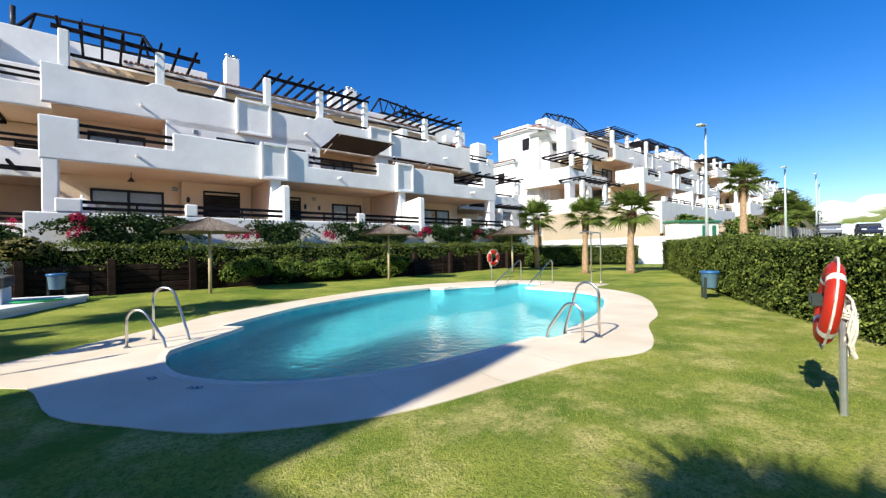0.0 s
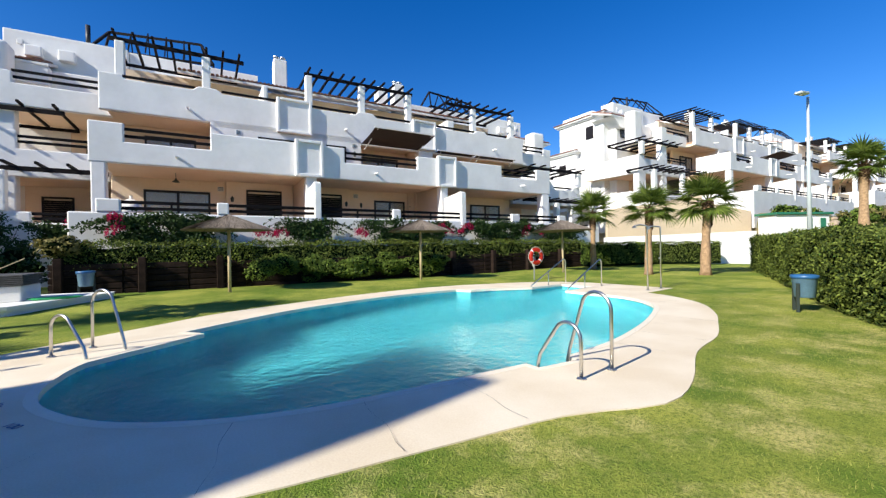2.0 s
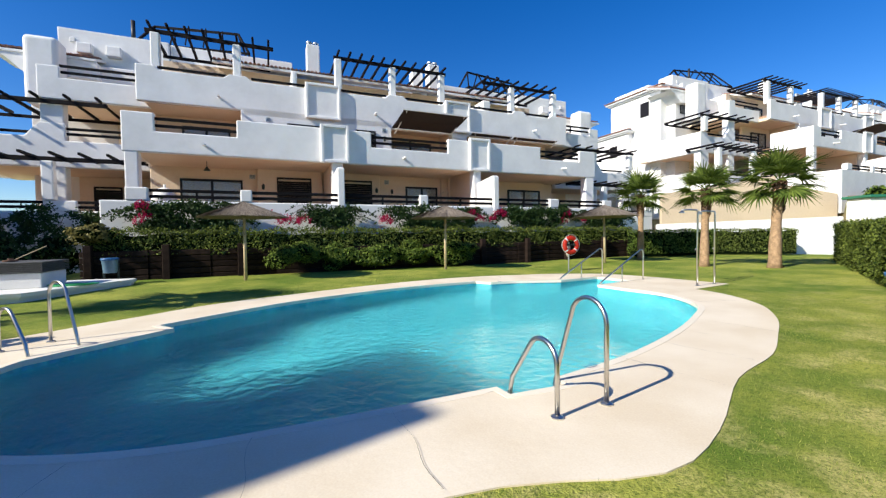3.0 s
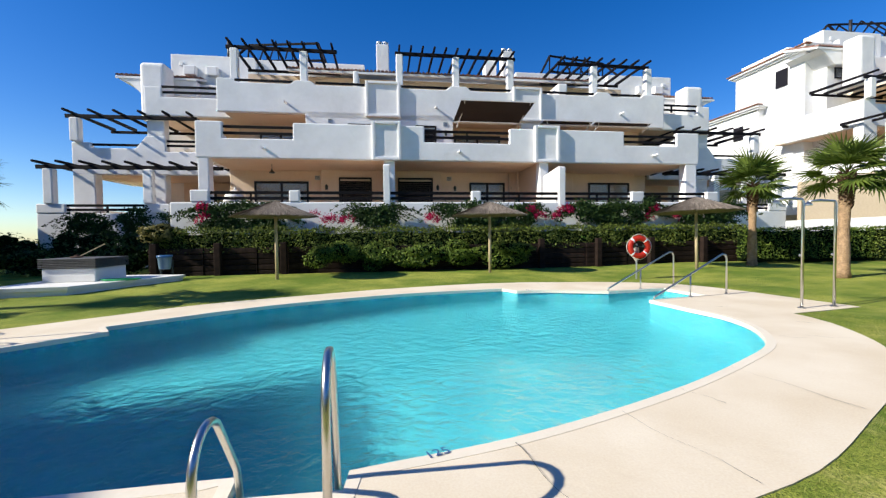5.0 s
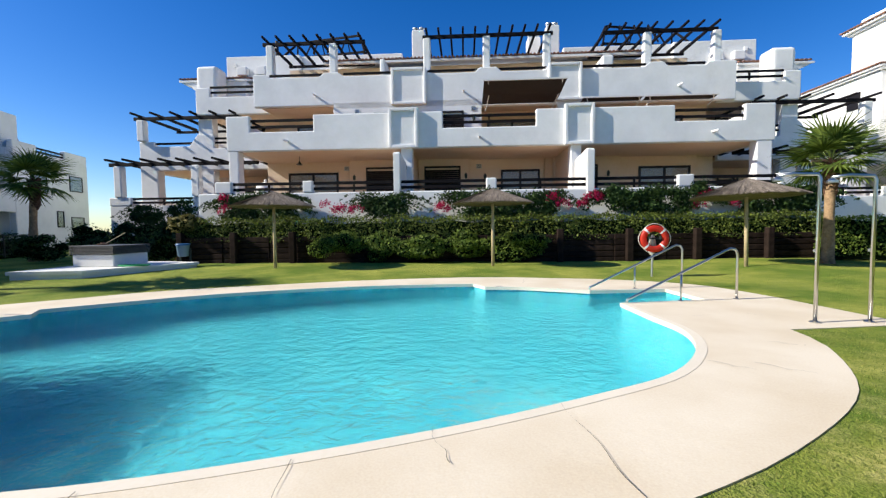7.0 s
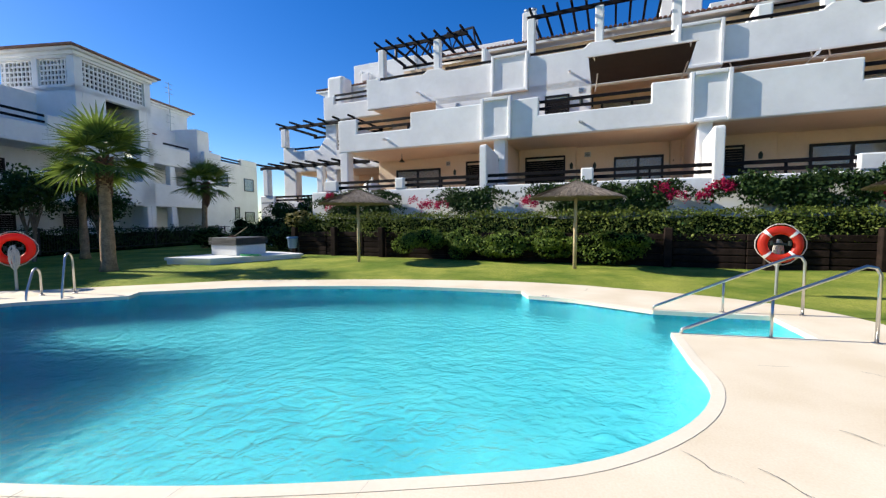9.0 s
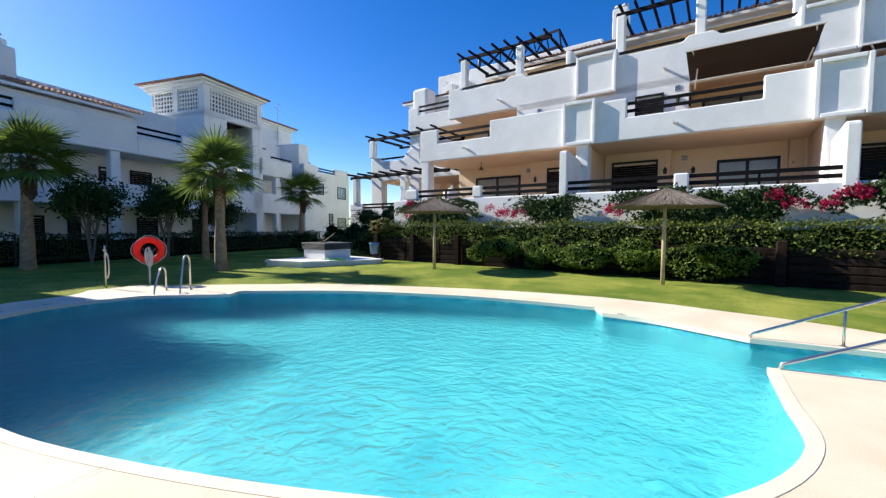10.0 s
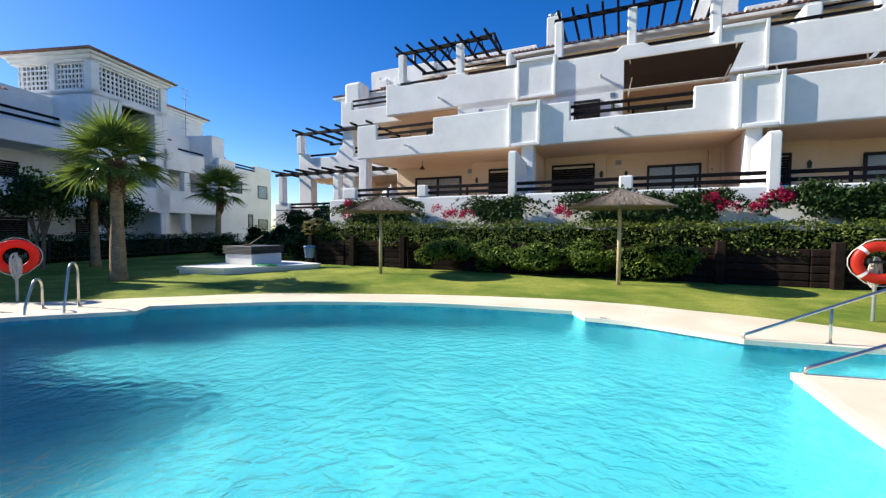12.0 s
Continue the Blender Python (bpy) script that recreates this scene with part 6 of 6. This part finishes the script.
small_tree(-9.4, 9.6, 0.1, 3.1, 1.1, 4200, seed=1)
small_tree(-9.6, 12.4, 0.1, 3.2, 1.0, 4200, seed=2)
small_tree(-11.8, 15.8, 0.1, 2.8, 1.0, 3000, seed=3)

# ---- street side ----
def street_lamp(x, y, z, hh, s=1.0):
    h = empty("street_lamp", (x, y, z), "tall grey street lamp with a flat angled head", "street lamp", "street lamps")
    part("pole", tube(bmesh.new(), [(0, 0, -0.3), (0, 0, hh)], [0.11 * s, 0.05 * s], 12), LAMP_GREY, h, smooth=True)
    a = part("head", boxes([(-0.1 * s, 0.75 * s, -0.16 * s, 0.16 * s, hh, hh + 0.13 * s)], 0.04), LAMP_GREY, h)
    a.rotation_euler = (0, -0.12, 0)
    part("base_plate", boxes([(-0.2, 0.2, -0.2, 0.2, -0.02, 0.04)]), METAL, h)


street_lamp(25.6, 8.3, 0.2, 8.0, 1.0)
street_lamp(42.5, 7.7, 1.2, 6.6, 1.0)
street_lamp(72.0, 9.5, ground_z(72, 9.5), 8.6, 1.2)
street_lamp(95.0, 12.0, ground_z(95, 12), 9.8, 1.3)

h = empty("utility_cabin", (44.6, 14.8, 0.45), "small white utility cabin with green roof edge and doors", "utility cabin", rot=-0.45)
part("wall", boxes([(-2.2, 2.6, 0, 1.8, 0, 3.4)], 0.03), PAINT_WHITE, h)
part("roof", boxes([(-2.4, 2.8, -0.2, 2.0, 3.4, 3.6)], 0.03), GREEN, h)
for k in range(3):
    part("door", boxes([(0.5 + 0.62 * k, 1.0 + 0.62 * k, -0.06, 0.0, 0.5, 3.1)], 0.02), GREEN if k != 1 else PAINT_WHITE, h)

h = empty("mesh_fence", (60.0, 13.0, 0), "grey mesh fence along the road", "fence")
me = mesh_of("post", beam(bmesh.new(), (0, 0, 0), (0, 0, 2.0), 0.08, 0.08), METAL)
for k in range(40):
    x = -10 + 2.5 * k
    part("post", me, None, h, loc=(x, 0, ground_z(60 + x, 13)))
bm = bmesh.new()
for k in range(39):
    x = -10 + 2.5 * k
    z0 = ground_z(60 + x, 13)
    for j in range(20):
        beam(bm, (x + 0.125 * j, 0, z0 + 0.1), (x + 0.125 * j, 0, z0 + 1.9), 0.05, 0.02)
part("bar", bm, BOX_GREY, h)
bm = bmesh.new()
prev = None
for k in range(60):
    x = 46 + 5 * k
    row = [bm.verts.new((x, y, ground_z(x, y) + 0.06)) for y in (-5, -1, 3, 8, 12.5)]
    if prev:
        for j in range(4):
            bm.faces.new((prev[j], row[j], row[j + 1], prev[j + 1]))
    prev = row
part("road", bm, ASPHALT, kind="structure", label="dusty pale asphalt road")


def car(x, y, z, rot, mat, label):
    h = empty("car", (x, y, z), label, "car", "parked cars", rot=rot)
    bm = bmesh.new()
    prof = [(-2.1, 0.35), (-2.15, 0.75), (-1.9, 0.95), (-1.2, 1.02), (-0.6, 1.42), (0.7, 1.45), (1.5, 1.05), (2.1, 0.95), (2.15, 0.6), (2.1, 0.3)]
    body = plate(prof, -0.85, 0.85, 0.08)
    part("body", body, mat, h)
    part("window", boxes([(-1.0, 1.2, -0.87, 0.87, 1.05, 1.35)], 0.05), BLACK, h)
    for wx in (-1.35, 1.35):
        for wy in (-0.85, 0.7):
            bm = bmesh.new()
            tube(bm, [(wx, wy, 0.32), (wx, wy + 0.18, 0.32)], 0.32, 16)
            wheel = part("wheel", bm, RUBBER, h)
            part("rim", tube(bmesh.new(), [(wx, wy - 0.01, 0.32), (wx, wy + 0.19, 0.32)], 0.19, 12), METAL, wheel)
    for s in (-0.6, 0.6):
        part("headlight", boxes([(-2.18, -2.08, s - 0.2, s + 0.2, 0.68, 0.82)], 0.02), WHITE_PLASTIC, h)


car(58.5, 6.9, ground_z(58.5, 6.9) + 0.1, 0.2, CAR_PAINT, "silver parked car on the road")
car(64, 4.3, ground_z(64, 4.3) + 0.1, 0.2, CAR_DARK, "dark blue parked car on the road")


def bank_z(x, y):
    """The planted bank that climbs from the fence to the terraces."""
    g = ground_z(x, y)
    top = 4.5 + 2.6 * smoothstep(68, 92, x)
    return g - 0.1 + max(0.0, top - g) * smoothstep(13.2, 17.6, y) * smoothstep(44.2, 46.0, x)


bm = bmesh.new()
prev = None
for i in range(64):
    x = 44.2 + 1.6 * i
    row = [bm.verts.new((x, y, bank_z(x, y) + 0.12 * noise.noise(Vector((x * 0.6, y * 0.6, 0))))) for y in (13.1, 13.8, 14.6, 15.4, 16.2, 17.0, 17.6, 18.4, 22.5)]
    if prev:
        for j in range(8):
            bm.faces.new((prev[j], row[j], row[j + 1], prev[j + 1]))
    prev = row
part("bank", bm, material("scrubby_soil", (0.2, 0.15, 0.08), 0.95, vary=0.4, scale=1.2, bump=0.8, color2=(0.07, 0.09, 0.03)), kind="structure", label="dry scrubby soil bank under the terraces")
for k in range(46):
    r = random.Random(k)
    x, y = 45.6 + 1.15 * k + r.uniform(-0.6, 0.6), r.uniform(13.6, 17.2)
    big = 1 + 0.012 * (x - 45)
    bush("shrub", "dry green scrub on the bank", (x, y, bank_z(x, y) + 0.35), (1.3 * big, 1.0, r.uniform(0.5, 0.95) * big), 0.12 * big, 520, DRY_LEAF if k % 4 == 0 else HEDGE_LEAF2, group="scrub on the bank", clumps=8)
for k in range(16):
    r = random.Random(50 + k)
    x, y = 46 + 1.1 * k, 15.6 + r.uniform(0, 1.8)
    bm = bmesh.new()
    bmesh.ops.create_icosphere(bm, subdivisions=2, radius=r.uniform(0.25, 0.5))
    for v in bm.verts:
        v.co *= 1 + 0.25 * noise.noise(v.co * 2 + Vector((k, 0, 0)))
        v.co.z *= 0.6
    ob = part("rock", bm, ROCK, label="pale rock on the scrubby bank")
    ob.location = (x, y, bank_z(x, y) + 0.12)
    tagged(ob, category="rock", group="rocks on the bank")

# ---- distance ----
bm = bmesh.new()
n = 90
rows = []
for j in range(5):
    row = []
    for k in range(n):
        a = radians(90 + 95 * k / (n - 1))
        R = 1500 + 350 * j
        p = Vector((math.cos(a) * R, math.sin(a) * R, 0))
        hh = (0, 100, 185, 80, 0)[j] * (0.6 + 0.5 * noise.noise(p * 0.003) + 0.25 * noise.noise(p * 0.012)) * (0.55 + 0.45 * math.sin(k * 0.09 + 1))
        row.append(bm.verts.new((p.x, p.y, -20 + hh)))
    rows.append(row)
for a, b in zip(rows, rows[1:]):
    for k in range(n - 1):
        bm.faces.new((a[k], a[k + 1], b[k + 1], b[k]))
part("mountains", bm, MOUNTAIN, kind="structure", label="hazy blue-grey hills on the horizon", smooth=True)
for k in range(9):
    r = random.Random(200 + k)
    a = radians(-9 + 3.0 * k)
    bm = bmesh.new()
    for j in range(16):
        m = bmesh.ops.create_icosphere(bm, subdivisions=3, radius=r.uniform(18, 48))
        o = Vector((r.uniform(-25, 25), r.uniform(-90, 90), r.uniform(0, 30) * (1 - abs(j - 8) / 10)))
        for v in m["verts"]:
            v.co.z *= 0.6
            v.co += o + v.normal * 6 * noise.noise((v.co + o) * 0.06)
    ob = part("cloud", bm, CLOUD, kind="structure", label="low white cumulus cloud", smooth=True)
    ob.location = (1700 * math.cos(a), 1700 * math.sin(a), 92 + r.uniform(-10, 30) - 3 * k)

# short grass blades where the lawn is seen close
from_rim = [Vector((p.x, p.y)) for p in offset(rim, 0.02)]
n = 150000
gx, gy = rng.uniform(-1.2, 14.5, n), rng.uniform(0.2, 8.5, n)
ring = np.array([[p.x, p.y] for p in from_rim])
inside = np.zeros(n, bool)
for (xa, ya), (xb, yb) in zip(ring, np.roll(ring, -1, 0)):
    cross = ((ya > gy) != (yb > gy)) & (gx < (xb - xa) * (gy - ya) / (yb - ya + 1e-12) + xa)
    inside ^= cross
keep = ~inside & (gy < 4.5 + 0.35 * gx)
gx, gy = gx[keep], gy[keep]
n = len(gx)
a, hgt, w = rng.uniform(0, 2 * math.pi, n), rng.uniform(0.012, 0.032, n), 0.0028
v = np.empty((n, 3, 3))
lx, ly = rng.normal(0, 0.012, n), rng.normal(0, 0.012, n)
v[:, 0] = np.stack([gx - w * np.cos(a), gy - w * np.sin(a), np.full(n, -0.014)], 1)
v[:, 1] = np.stack([gx + w * np.cos(a), gy + w * np.sin(a), np.full(n, -0.014)], 1)
v[:, 2] = np.stack([gx + lx, gy + ly, -0.012 + hgt], 1)
me = bpy.data.meshes.new("grass")
me.vertices.add(3 * n)
me.vertices.foreach_set("co", v.reshape(-1))
me.loops.add(3 * n)
me.loops.foreach_set("vertex_index", np.arange(3 * n, dtype=np.int32))
me.polygons.add(n)
me.polygons.foreach_set("loop_start", np.arange(0, 3 * n, 3, dtype=np.int32))
me.polygons.foreach_set("loop_total", np.full(n, 3, dtype=np.int32))
me.update()
me.materials.append(GRASS_BLADE)
tagged(new("grass", me), "short mown grass blades", "grass", kind="stuff")
